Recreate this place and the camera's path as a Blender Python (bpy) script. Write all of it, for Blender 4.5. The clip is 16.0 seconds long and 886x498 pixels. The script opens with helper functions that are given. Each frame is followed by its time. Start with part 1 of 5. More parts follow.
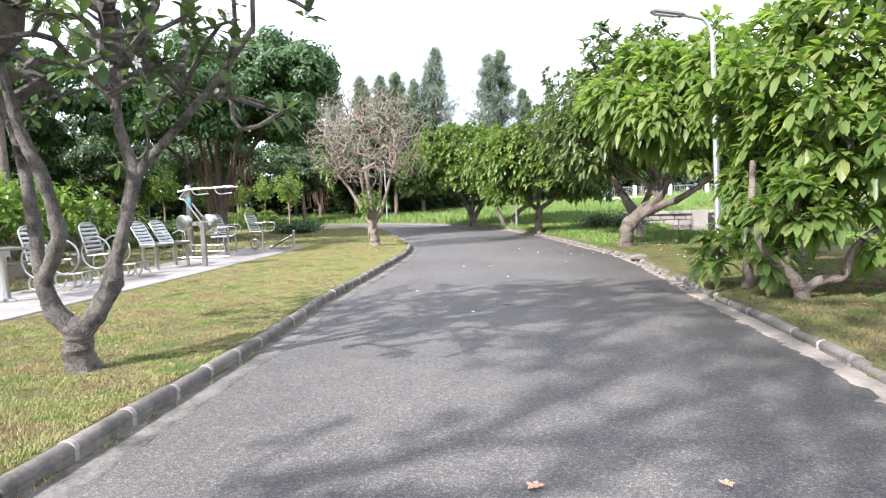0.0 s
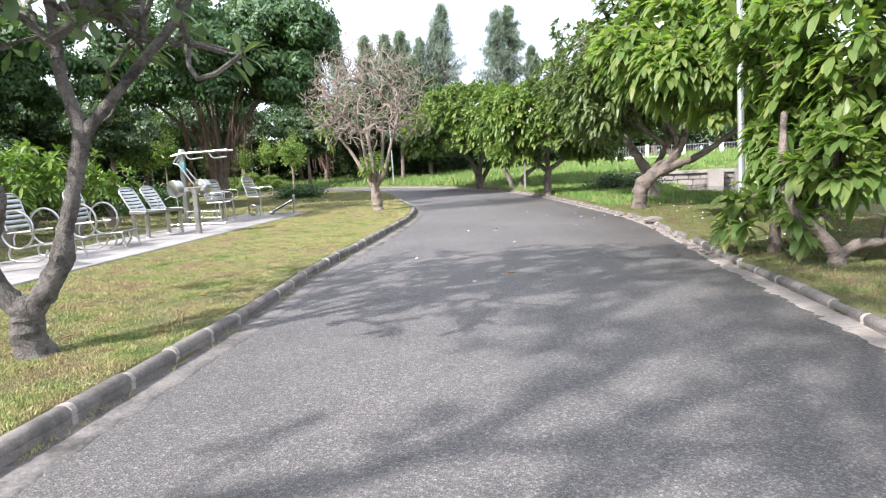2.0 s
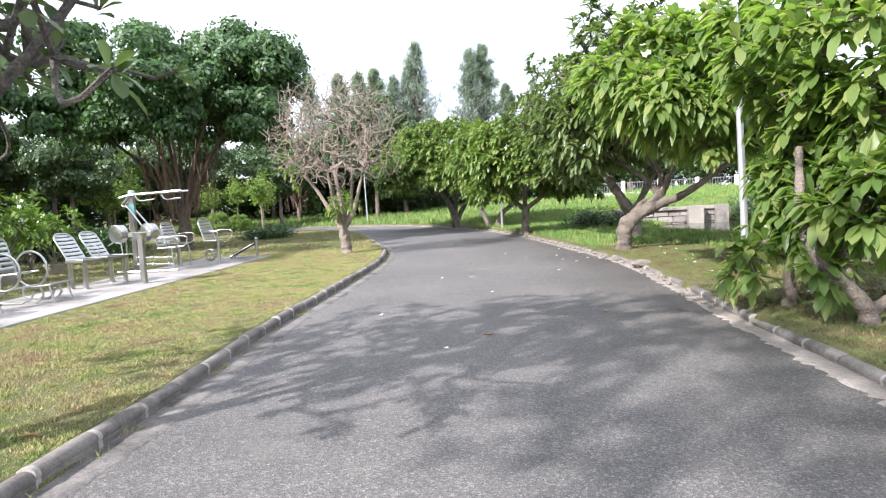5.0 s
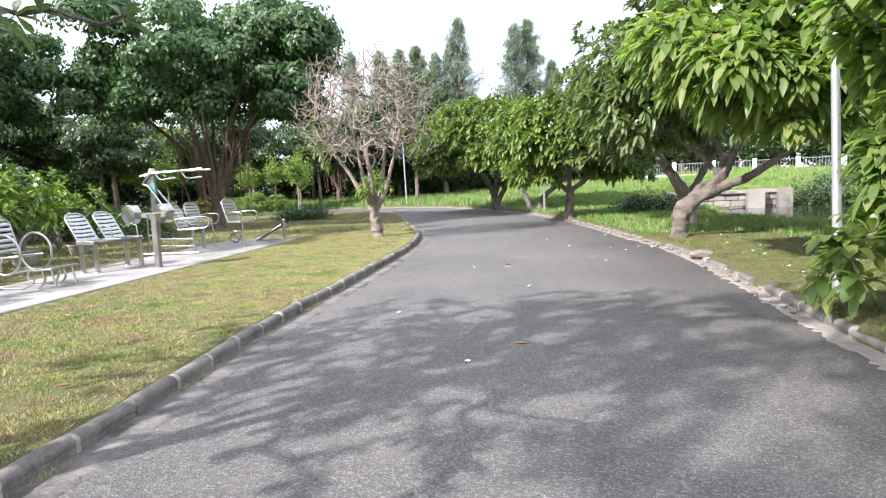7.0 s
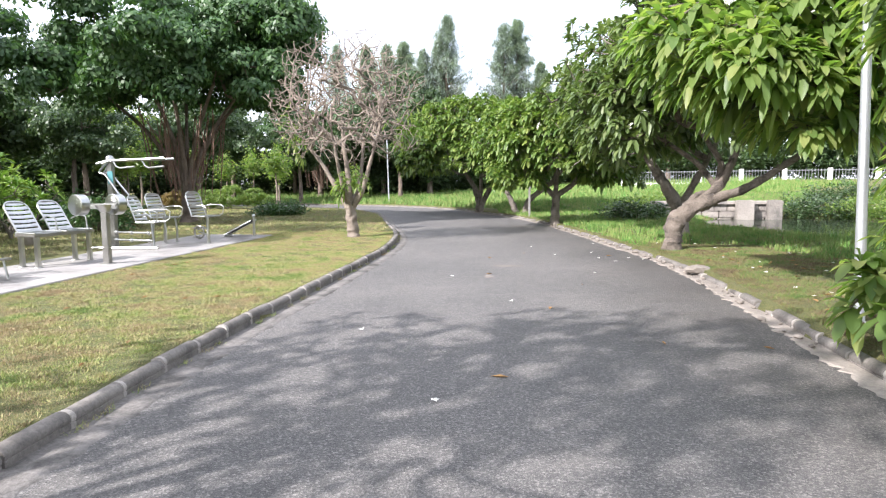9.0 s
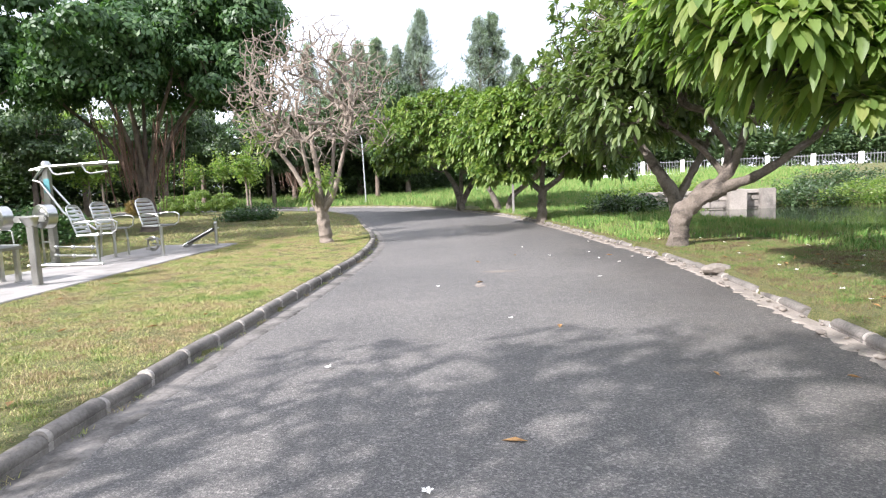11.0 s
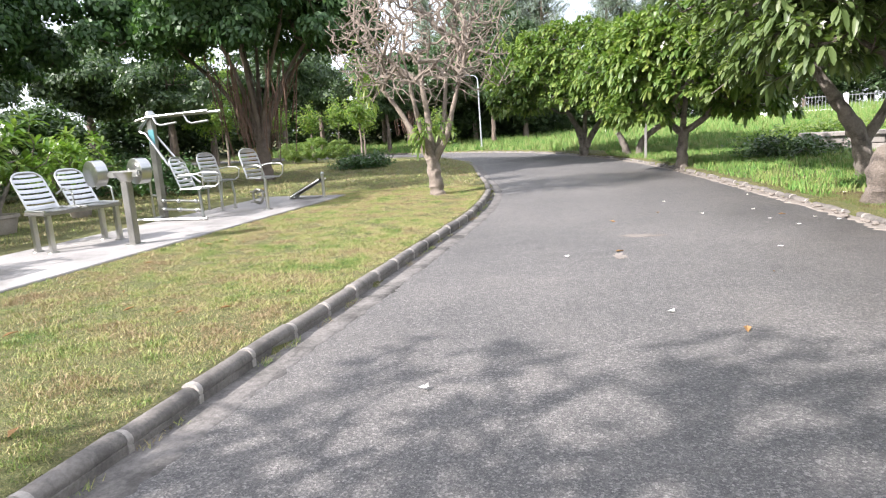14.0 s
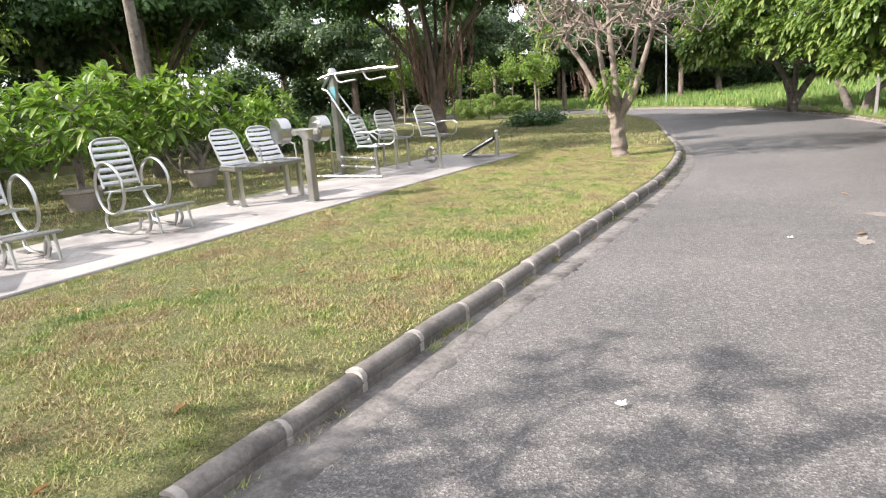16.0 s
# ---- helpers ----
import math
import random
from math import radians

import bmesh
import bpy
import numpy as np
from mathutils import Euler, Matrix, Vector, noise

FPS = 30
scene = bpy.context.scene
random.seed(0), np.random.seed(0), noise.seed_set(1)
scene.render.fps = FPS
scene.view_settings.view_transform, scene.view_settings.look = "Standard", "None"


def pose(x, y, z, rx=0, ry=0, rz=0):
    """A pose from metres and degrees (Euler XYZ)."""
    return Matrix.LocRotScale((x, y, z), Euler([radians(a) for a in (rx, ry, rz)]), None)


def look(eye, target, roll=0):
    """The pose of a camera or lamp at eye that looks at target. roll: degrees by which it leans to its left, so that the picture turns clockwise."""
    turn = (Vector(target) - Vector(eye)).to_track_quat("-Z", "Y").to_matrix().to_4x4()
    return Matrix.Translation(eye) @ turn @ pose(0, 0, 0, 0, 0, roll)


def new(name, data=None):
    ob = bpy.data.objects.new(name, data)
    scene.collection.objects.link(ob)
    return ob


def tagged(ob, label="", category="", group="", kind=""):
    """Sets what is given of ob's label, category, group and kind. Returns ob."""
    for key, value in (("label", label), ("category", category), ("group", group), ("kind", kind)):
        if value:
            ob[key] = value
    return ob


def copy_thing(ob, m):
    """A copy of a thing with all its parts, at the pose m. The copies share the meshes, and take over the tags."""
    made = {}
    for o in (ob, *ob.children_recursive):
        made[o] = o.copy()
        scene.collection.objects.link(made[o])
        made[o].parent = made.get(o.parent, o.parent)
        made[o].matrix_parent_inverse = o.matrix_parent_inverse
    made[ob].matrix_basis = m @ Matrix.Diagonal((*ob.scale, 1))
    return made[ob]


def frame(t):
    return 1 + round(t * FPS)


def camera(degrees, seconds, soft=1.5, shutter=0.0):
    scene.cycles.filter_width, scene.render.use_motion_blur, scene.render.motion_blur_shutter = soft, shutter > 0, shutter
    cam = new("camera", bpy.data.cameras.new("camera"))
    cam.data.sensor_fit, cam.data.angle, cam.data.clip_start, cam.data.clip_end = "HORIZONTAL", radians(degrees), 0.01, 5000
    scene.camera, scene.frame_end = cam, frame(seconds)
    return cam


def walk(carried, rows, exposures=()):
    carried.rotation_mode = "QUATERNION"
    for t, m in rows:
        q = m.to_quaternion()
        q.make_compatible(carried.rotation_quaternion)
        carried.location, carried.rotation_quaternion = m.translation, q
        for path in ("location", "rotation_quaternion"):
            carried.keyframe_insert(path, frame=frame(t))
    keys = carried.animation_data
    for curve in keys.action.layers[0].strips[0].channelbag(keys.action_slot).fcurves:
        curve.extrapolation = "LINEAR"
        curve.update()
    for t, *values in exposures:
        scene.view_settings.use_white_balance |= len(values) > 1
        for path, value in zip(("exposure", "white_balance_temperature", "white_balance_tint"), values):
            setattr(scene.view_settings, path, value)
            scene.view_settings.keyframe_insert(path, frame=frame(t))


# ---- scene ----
cam = camera(70.6, 16.0, soft=1.2)
PATH = [
    (0, (0.584, -0.166, 1.411), (0.49, 1.826, 1.261), -1.9),
    (0.5, (0.546, -0.055, 1.423), (0.514, 1.942, 1.323), -3.4),
    (1, (0.566, 0.063, 1.41), (0.485, 2.056, 1.255), -3.4),
    (1.5, (0.675, 0.279, 1.424), (0.549, 2.267, 1.24), -2.3),
    (2, (0.686, 0.486, 1.377), (0.557, 2.464, 1.111), -2.6),
    (2.5, (0.646, 0.657, 1.4), (0.635, 2.636, 1.11), -4.4),
    (3, (0.686, 0.873, 1.382), (0.532, 2.855, 1.16), -4.0),
    (3.5, (0.746, 1.052, 1.403), (0.536, 3.027, 1.17), -1.8),
    (4, (0.734, 1.151, 1.396), (0.609, 3.137, 1.199), -1.3),
    (4.2, (0.7, 1.234, 1.415), (0.642, 3.227, 1.26), -1.6),
    (6.3, (0.821, 2.292, 1.466), (0.734, 4.284, 1.31), -4.5),
    (6.5, (0.819, 2.413, 1.443), (0.725, 4.401, 1.248), -4.3),
    (7, (0.878, 2.733, 1.436), (0.688, 4.713, 1.229), -2.6),
    (7.5, (0.888, 2.893, 1.437), (0.801, 4.874, 1.175), -2.3),
    (8, (0.835, 3.17, 1.432), (0.833, 5.159, 1.224), -3.2),
    (8.5, (0.834, 3.358, 1.414), (0.71, 5.345, 1.214), -3.2),
    (9, (0.903, 3.606, 1.445), (0.767, 5.59, 1.235), -0.5),
    (9.5, (0.847, 3.881, 1.433), (0.724, 5.866, 1.227), 0.3),
    (10, (0.836, 4.137, 1.42), (0.81, 6.122, 1.179), -2.0),
    (10.2, (0.861, 4.264, 1.41), (0.795, 6.253, 1.212), -2.1),
    (12.3, (0.618, 5.529, 1.454), (0.543, 7.512, 1.2), -2.4),
    (12.5, (0.637, 5.525, 1.466), (0.585, 7.51, 1.231), -2.5),
    (13, (0.65, 5.748, 1.484), (0.576, 7.723, 1.176), -4.4),
    (13.5, (0.622, 6.08, 1.47), (0.31, 8.035, 1.187), -5.8),
    (14, (0.587, 6.326, 1.443), (0.145, 8.241, 1.069), -3.4),
    (14.5, (0.5, 6.468, 1.462), (0.045, 8.378, 1.085), -5.9),
    (15, (0.417, 6.741, 1.426), (-0.335, 8.54, 0.982), -5.4),
    (15.5, (0.398, 6.805, 1.436), (-0.506, 8.522, 0.952), -6.5),
    (16, (0.274, 6.87, 1.448), (-0.658, 8.575, 0.975), -4.0),
]
walk(cam, [(t, look(eye, target, roll)) for t, eye, target, roll in PATH], [(0.0, 1.38, 6180, 16), (0.5, 1.38, 6180, 16), (1.0, 1.17, 6180, 16), (1.5, 1.26, 6180, 16), (2.5, 1.38, 6150, 16), (4.2, 1.42, 6150, 16),
    (6.5, 1.33, 6200, 16), (7.0, 1.40, 6200, 16), (8.0, 1.56, 6150, 16), (9.0, 1.42, 6200, 16), (10.0, 1.40, 6200, 16), (12.5, 1.48, 6250, 16), (14.0, 1.45, 6300, 16), (15.0, 1.38, 6400, 16), (16.0, 1.36, 6600, 16)])

# world, sun and exposure
SUN_ELEVATION, SUN_AZIMUTH = radians(37), math.atan2(-0.74, -0.67)
to_sun = Vector((math.sin(SUN_AZIMUTH) * math.cos(SUN_ELEVATION), math.cos(SUN_AZIMUTH) * math.cos(SUN_ELEVATION), math.sin(SUN_ELEVATION)))
world = bpy.data.worlds.new("world")
scene.world = world
world.use_nodes = True
wn = world.node_tree
sky = wn.nodes.new("ShaderNodeTexSky")
sky.sky_type, sky.sun_disc = "NISHITA", False
sky.sun_elevation, sky.sun_rotation = SUN_ELEVATION, SUN_AZIMUTH
sky.air_density, sky.dust_density, sky.ozone_density = 1.0, 3.0, 1.0
wn.nodes["Background"].inputs[1].default_value = 0.14
veil, cloud, lift = wn.nodes.new("ShaderNodeMix"), wn.nodes.new("ShaderNodeTexNoise"), wn.nodes.new("ShaderNodeMapRange")
veil.data_type = "RGBA"
cloud.inputs["Scale"].default_value, cloud.inputs["Detail"].default_value = 2.2, 6.0
lift.inputs["From Min"].default_value, lift.inputs["From Max"].default_value = 0.3, 0.62
lift.inputs["To Min"].default_value, lift.inputs["To Max"].default_value = 0.45, 0.95
wn.links.new(wn.nodes.new("ShaderNodeTexCoord").outputs["Generated"], cloud.inputs["Vector"])
wn.links.new(cloud.outputs["Fac"], lift.inputs["Value"])
wn.links.new(lift.outputs[0], veil.inputs[0])
wn.links.new(sky.outputs[0], veil.inputs[6])
veil.inputs[7].default_value = (5.6, 5.9, 6.3, 1)
wn.links.new(veil.outputs[2], wn.nodes["Background"].inputs[0])
sun = new("sun", bpy.data.lights.new("sun", "SUN"))
sun.data.energy, sun.data.angle, sun.data.color = 4.0, radians(0.9), (1.0, 0.96, 0.90)
sun.matrix_world = look((0, 0, 30), Vector((0, 0, 30)) - to_sun)


# ---------------------------------------------------------------- materials
def nodes_of(name):
    m = bpy.data.materials.new(name)
    m.use_nodes = True
    return m, m.node_tree.nodes, m.node_tree.links, m.node_tree.nodes["Principled BSDF"]


def ramp(ns, ls, source, stops):
    r = ns.new("ShaderNodeValToRGB")
    while len(r.color_ramp.elements) < len(stops):
        r.color_ramp.elements.new(0.5)
    for e, (at, c) in zip(r.color_ramp.elements, stops):
        e.position, e.color = at, (*c, 1)
    ls.new(source, r.inputs[0])
    return r.outputs[0]


def noise_node(ns, ls, scale, detail=4.0, rough=0.6, coord="Object"):
    tc = ns.new("ShaderNodeNewGeometry").outputs["Position"] if coord == "World" else ns.new("ShaderNodeTexCoord").outputs[coord]
    n = ns.new("ShaderNodeTexNoise")
    n.inputs["Scale"].default_value, n.inputs["Detail"].default_value, n.inputs["Roughness"].default_value = scale, detail, rough
    ls.new(tc, n.inputs["Vector"])
    return n.outputs["Fac"]


def mixed(ns, ls, fac, a, b, kind="MIX"):
    m = ns.new("ShaderNodeMix")
    m.data_type, m.blend_type = "RGBA", kind
    for slot, v in ((0, fac), (6, a), (7, b)):
        if isinstance(v, (int, float)):
            m.inputs[slot].default_value = v
        elif isinstance(v, tuple):
            m.inputs[slot].default_value = (*v, 1)
        else:
            ls.new(v, m.inputs[slot])
    return m.outputs[2]


def bumped(ns, ls, bsdf, height, strength, distance):
    b = ns.new("ShaderNodeBump")
    b.inputs["Strength"].default_value, b.inputs["Distance"].default_value = strength, distance
    ls.new(height, b.inputs["Height"])
    ls.new(b.outputs[0], bsdf.inputs["Normal"])


def surface(name, dark, light, coarse, fine, rough=0.8, metal=0.0, bump=0.4, depth=0.01, coord="World", stain=None, vary=0.0):
    """A grained material: two noise scales between two colours, optional stains and variation from piece to piece."""
    m, ns, ls, b = nodes_of(name)
    big, small = noise_node(ns, ls, coarse, 5, 0.6, coord), noise_node(ns, ls, fine, 3, 0.7, coord)
    c = mixed(ns, ls, 0.5, ramp(ns, ls, big, [(0.32, dark), (0.68, light)]), ramp(ns, ls, small, [(0.3, dark), (0.7, light)]))
    if stain:
        spots = ramp(ns, ls, noise_node(ns, ls, coarse * 0.6, 6, 0.7, coord), [(0.5, (0, 0, 0)), (0.66, (1, 1, 1))])
        c = mixed(ns, ls, spots, c, stain)
    if vary:
        info = ns.new("ShaderNodeObjectInfo").outputs["Random"]
        c = mixed(ns, ls, vary, c, ramp(ns, ls, info, [(0.0, (0.35, 0.35, 0.35)), (1.0, (1, 1, 1))]), "MULTIPLY")
    ls.new(c, b.inputs["Base Color"])
    b.inputs["Roughness"].default_value, b.inputs["Metallic"].default_value = rough, metal
    if bump:
        bumped(ns, ls, b, small, bump, depth)
    return m


def leafy(name, tones, rough=0.42, through_light=0.35):
    """Leaves: a tone for each leaf, some light passing through."""
    m, ns, ls, b = nodes_of(name)
    island = ns.new("ShaderNodeNewGeometry").outputs["Random Per Island"]
    c = ramp(ns, ls, island, [(n / (len(tones) - 1), t) for n, t in enumerate(tones)])
    c = mixed(ns, ls, 0.45, c, ramp(ns, ls, noise_node(ns, ls, 1.3, 3, 0.6, "World"), [(0.3, tones[0]), (0.7, tones[-2])]))
    ls.new(c, b.inputs["Base Color"])
    b.inputs["Roughness"].default_value = rough
    b.inputs["Specular IOR Level"].default_value = 0.5
    t = ns.new("ShaderNodeBsdfTranslucent")
    ls.new(mixed(ns, ls, 1.0, c, (1.2, 1.4, 0.6), "MULTIPLY"), t.inputs["Color"])
    s = ns.new("ShaderNodeMixShader")
    s.inputs[0].default_value = through_light
    ls.new(b.outputs[0], s.inputs[1])
    ls.new(t.outputs[0], s.inputs[2])
    ls.new(s.outputs[0], ns["Material Output"].inputs[0])
    return m


def asphalt_material():
    """Worn tar with pale stone chips of two sizes, dusty on top and damp-dark in broad patches."""
    m, ns, ls, b = nodes_of("asphalt")
    place = ns.new("ShaderNodeNewGeometry").outputs["Position"]
    layers, heights = [], []
    for size, stops in ((80, [(0.0, (0.042, 0.041, 0.041)), (0.5, (0.085, 0.083, 0.081)), (0.84, (0.15, 0.146, 0.14)), (1.0, (0.31, 0.30, 0.285))]),
                        (165, [(0.0, (0.05, 0.049, 0.049)), (0.6, (0.105, 0.102, 0.099)), (0.9, (0.18, 0.175, 0.168)), (1.0, (0.34, 0.33, 0.315))])):
        v = ns.new("ShaderNodeTexVoronoi")
        v.inputs["Scale"].default_value = size
        ls.new(place, v.inputs["Vector"])
        grit = ns.new("ShaderNodeSeparateColor")
        ls.new(v.outputs["Color"], grit.inputs[0])
        layers.append(ramp(ns, ls, grit.outputs[0], stops))
        heights.append(v.outputs["Distance"])
    stones = mixed(ns, ls, 0.5, layers[0], layers[1])
    patches = ramp(ns, ls, noise_node(ns, ls, 0.4, 6, 0.62, "World"), [(0.32, (0.80, 0.785, 0.77)), (0.68, (1.22, 1.17, 1.12))])
    c = mixed(ns, ls, 1.0, stones, patches, "MULTIPLY")
    streaks = ramp(ns, ls, noise_node(ns, ls, 3.1, 7, 0.75, "World"), [(0.4, (0.95, 0.95, 0.95)), (0.62, (1.04, 1.04, 1.04))])
    c = mixed(ns, ls, 1.0, c, streaks, "MULTIPLY")
    dust = ramp(ns, ls, noise_node(ns, ls, 1.3, 7, 0.72, "World"), [(0.52, (0, 0, 0)), (0.8, (0.45, 0.45, 0.45))])
    c = mixed(ns, ls, dust, c, (0.17, 0.155, 0.137))
    # the asphalt gets darker and browner, with a ragged edge, toward the right-hand kerb
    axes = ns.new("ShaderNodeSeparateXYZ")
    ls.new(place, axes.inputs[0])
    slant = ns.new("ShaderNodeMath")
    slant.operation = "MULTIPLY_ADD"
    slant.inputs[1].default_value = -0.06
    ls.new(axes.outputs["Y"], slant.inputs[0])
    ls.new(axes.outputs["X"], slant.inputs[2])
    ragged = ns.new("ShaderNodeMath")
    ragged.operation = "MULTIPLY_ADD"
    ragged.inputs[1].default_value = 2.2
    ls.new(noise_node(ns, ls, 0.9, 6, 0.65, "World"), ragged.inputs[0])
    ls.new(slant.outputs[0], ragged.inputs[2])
    kerb_dark = ns.new("ShaderNodeMapRange")
    kerb_dark.inputs["From Min"].default_value, kerb_dark.inputs["From Max"].default_value = 2.6, 4.3
    kerb_dark.inputs["To Max"].default_value = 0.8
    ls.new(ragged.outputs[0], kerb_dark.inputs["Value"])
    c = mixed(ns, ls, kerb_dark.outputs[0], c, mixed(ns, ls, 1.0, c, (0.62, 0.59, 0.56), "MULTIPLY"))
    ls.new(c, b.inputs["Base Color"])
    b.inputs["Roughness"].default_value = 0.72
    bumped(ns, ls, b, heights[0], 0.6, 0.008)
    return m


def ground_material():
    """Soil and short turf under the blades: green, straw-coloured and bare patches."""
    m, ns, ls, b = nodes_of("turf")
    big = noise_node(ns, ls, 0.9, 6, 0.65, "World")
    mid = noise_node(ns, ls, 7, 5, 0.7, "World")
    fine = noise_node(ns, ls, 60, 3, 0.7, "World")
    c = ramp(ns, ls, big, [(0.3, (0.06, 0.09, 0.02)), (0.5, (0.13, 0.13, 0.04)), (0.68, (0.22, 0.17, 0.08))])
    c = mixed(ns, ls, 0.5, c, ramp(ns, ls, mid, [(0.3, (0.05, 0.08, 0.015)), (0.55, (0.13, 0.13, 0.04)), (0.75, (0.24, 0.18, 0.10))]))
    c = mixed(ns, ls, 0.6, c, ramp(ns, ls, fine, [(0.34, (0.025, 0.03, 0.01)), (0.5, (0.11, 0.12, 0.035)), (0.68, (0.27, 0.23, 0.10))]))
    ls.new(c, b.inputs["Base Color"])
    b.inputs["Roughness"].default_value = 0.95
    bumped(ns, ls, b, fine, 1.0, 0.035)
    return m


def grass_material(name, tones):
    m, ns, ls, b = nodes_of(name)
    island = ns.new("ShaderNodeNewGeometry").outputs["Random Per Island"]
    patch = noise_node(ns, ls, 1.9, 7, 0.72, "World")
    wide = ns.new("ShaderNodeMath")
    wide.operation = "MULTIPLY_ADD"
    wide.inputs[1].default_value, wide.inputs[2].default_value = 2.7, -0.8
    ls.new(patch, wide.inputs[0])
    patch = wide.outputs[0]
    add = ns.new("ShaderNodeMath")
    add.operation = "MULTIPLY_ADD"
    add.inputs[1].default_value = 0.45
    ls.new(island, add.inputs[0])
    ls.new(patch, add.inputs[2])
    c = ramp(ns, ls, add.outputs[0], [(0.3 + 0.75 * n / (len(tones) - 1), t) for n, t in enumerate(tones)])
    ls.new(c, b.inputs["Base Color"])
    b.inputs["Roughness"].default_value = 0.7
    return m


ASPHALT, TURF = asphalt_material(), ground_material()
LAWN = grass_material("lawn_blades", [(0.085, 0.165, 0.03), (0.17, 0.24, 0.05), (0.29, 0.30, 0.095), (0.38, 0.33, 0.16), (0.26, 0.19, 0.10)])
VERGE = grass_material("verge_blades", [(0.05, 0.11, 0.018), (0.085, 0.15, 0.026), (0.14, 0.17, 0.045), (0.18, 0.145, 0.065), (0.11, 0.075, 0.04)])
MEADOW = grass_material("meadow_blades", [(0.055, 0.14, 0.02), (0.085, 0.20, 0.03), (0.14, 0.24, 0.045), (0.22, 0.25, 0.08)])
KERB = surface("kerb_concrete", (0.095, 0.086, 0.077), (0.27, 0.245, 0.217), 3.0, 45, 0.9, bump=0.6, depth=0.006, stain=(0.08, 0.072, 0.064), vary=0.3)
MORTAR = surface("mortar", (0.22, 0.20, 0.18), (0.42, 0.39, 0.35), 8, 60, 0.95, bump=0.7, depth=0.006)
GUTTER = surface("gutter_cement", (0.06, 0.055, 0.05), (0.25, 0.23, 0.21), 3.5, 30, 0.9, bump=0.8, depth=0.012, stain=(0.05, 0.046, 0.04))
RUBBLE = surface("pale_rubble", (0.15, 0.13, 0.11), (0.34, 0.30, 0.26), 4, 40, 0.95, bump=0.7, depth=0.01, vary=0.4)
SLAB = surface("slab_concrete", (0.20, 0.19, 0.18), (0.36, 0.34, 0.32), 1.2, 40, 0.85, bump=0.3, depth=0.004, stain=(0.15, 0.14, 0.13))
STEEL = surface("stainless_steel", (0.38, 0.38, 0.365), (0.60, 0.60, 0.58), 4, 90, 0.28, metal=1.0, bump=0.05, depth=0.001)
DULL = surface("weathered_steel", (0.20, 0.195, 0.175), (0.38, 0.37, 0.34), 5, 70, 0.42, metal=0.85, bump=0.1, depth=0.002)
GALV = surface("galvanised_steel", (0.50, 0.52, 0.54), (0.68, 0.70, 0.72), 3, 60, 0.4, metal=0.7, bump=0.05, depth=0.002)
LAMPGREY = surface("lamp_grey", (0.16, 0.17, 0.18), (0.26, 0.27, 0.28), 5, 50, 0.5)
GLASSY = surface("lamp_lens", (0.55, 0.56, 0.56), (0.7, 0.7, 0.7), 5, 50, 0.2, bump=0)
BLACKPAD = surface("black_rubber", (0.015, 0.015, 0.016), (0.04, 0.04, 0.04), 6, 60, 0.7)
TEAL = surface("faded_teal_sticker", (0.10, 0.32, 0.34), (0.16, 0.42, 0.44), 8, 60, 0.6, bump=0)
BARK = surface("grey_bark", (0.10, 0.085, 0.07), (0.30, 0.26, 0.22), 6, 40, 0.95, bump=1.0, depth=0.03, stain=(0.07, 0.06, 0.05))
DARKBARK = surface("dark_grey_bark", (0.06, 0.054, 0.048), (0.27, 0.245, 0.215), 9, 60, 0.95, bump=1.0, depth=0.04, stain=(0.04, 0.036, 0.03))
PALEBARK = surface("pale_bark", (0.13, 0.104, 0.084), (0.33, 0.275, 0.222), 5, 35, 0.95, bump=0.8, depth=0.02)
BROWNBARK = surface("brown_bark", (0.08, 0.062, 0.05), (0.25, 0.195, 0.155), 4, 30, 0.95, bump=0.9, depth=0.03)
GNARLED = surface("gnarled_bark", (0.085, 0.07, 0.058), (0.27, 0.225, 0.185), 6, 40, 0.95, bump=1.0, depth=0.03, stain=(0.06, 0.05, 0.042))
REDROOT = surface("red_brown_roots", (0.10, 0.06, 0.045), (0.24, 0.15, 0.11), 4, 30, 0.95, bump=0.6, depth=0.02)
POT = surface("terracotta_grey_pot", (0.22, 0.19, 0.16), (0.40, 0.35, 0.30), 3, 40, 0.9)
SOIL = surface("potting_soil", (0.03, 0.022, 0.016), (0.08, 0.06, 0.045), 8, 60, 1.0)
STONE = surface("weir_stone", (0.20, 0.18, 0.16), (0.42, 0.38, 0.34), 1.5, 25, 0.9, bump=0.8, depth=0.02, stain=(0.09, 0.085, 0.08), vary=0.35)
WHITEWASH = surface("white_render", (0.68, 0.67, 0.64), (0.85, 0.84, 0.82), 1.0, 30, 0.8, bump=0.2, depth=0.003)
PETAL = surface("white_petals", (0.72, 0.70, 0.62), (0.88, 0.87, 0.82), 12, 80, 0.6, bump=0)
PINKPETAL = surface("salmon_petals", (0.70, 0.30, 0.18), (0.85, 0.48, 0.32), 12, 80, 0.6, bump=0)
DRYLEAF = surface("dry_leaf", (0.20, 0.09, 0.03), (0.42, 0.26, 0.10), 12, 80, 0.8)
LEAF_DARK = leafy("dark_green_leaves", [(0.045, 0.08, 0.035), (0.075, 0.12, 0.05), (0.115, 0.165, 0.07), (0.18, 0.22, 0.10)])
LEAF_OLIVE = leafy("olive_green_leaves", [(0.055, 0.09, 0.03), (0.095, 0.145, 0.045), (0.155, 0.21, 0.075), (0.24, 0.275, 0.11)])
LEAF_BRIGHT = leafy("yellow_green_leaves", [(0.075, 0.145, 0.035), (0.14, 0.225, 0.06), (0.24, 0.315, 0.10), (0.40, 0.40, 0.15)], through_light=0.55)
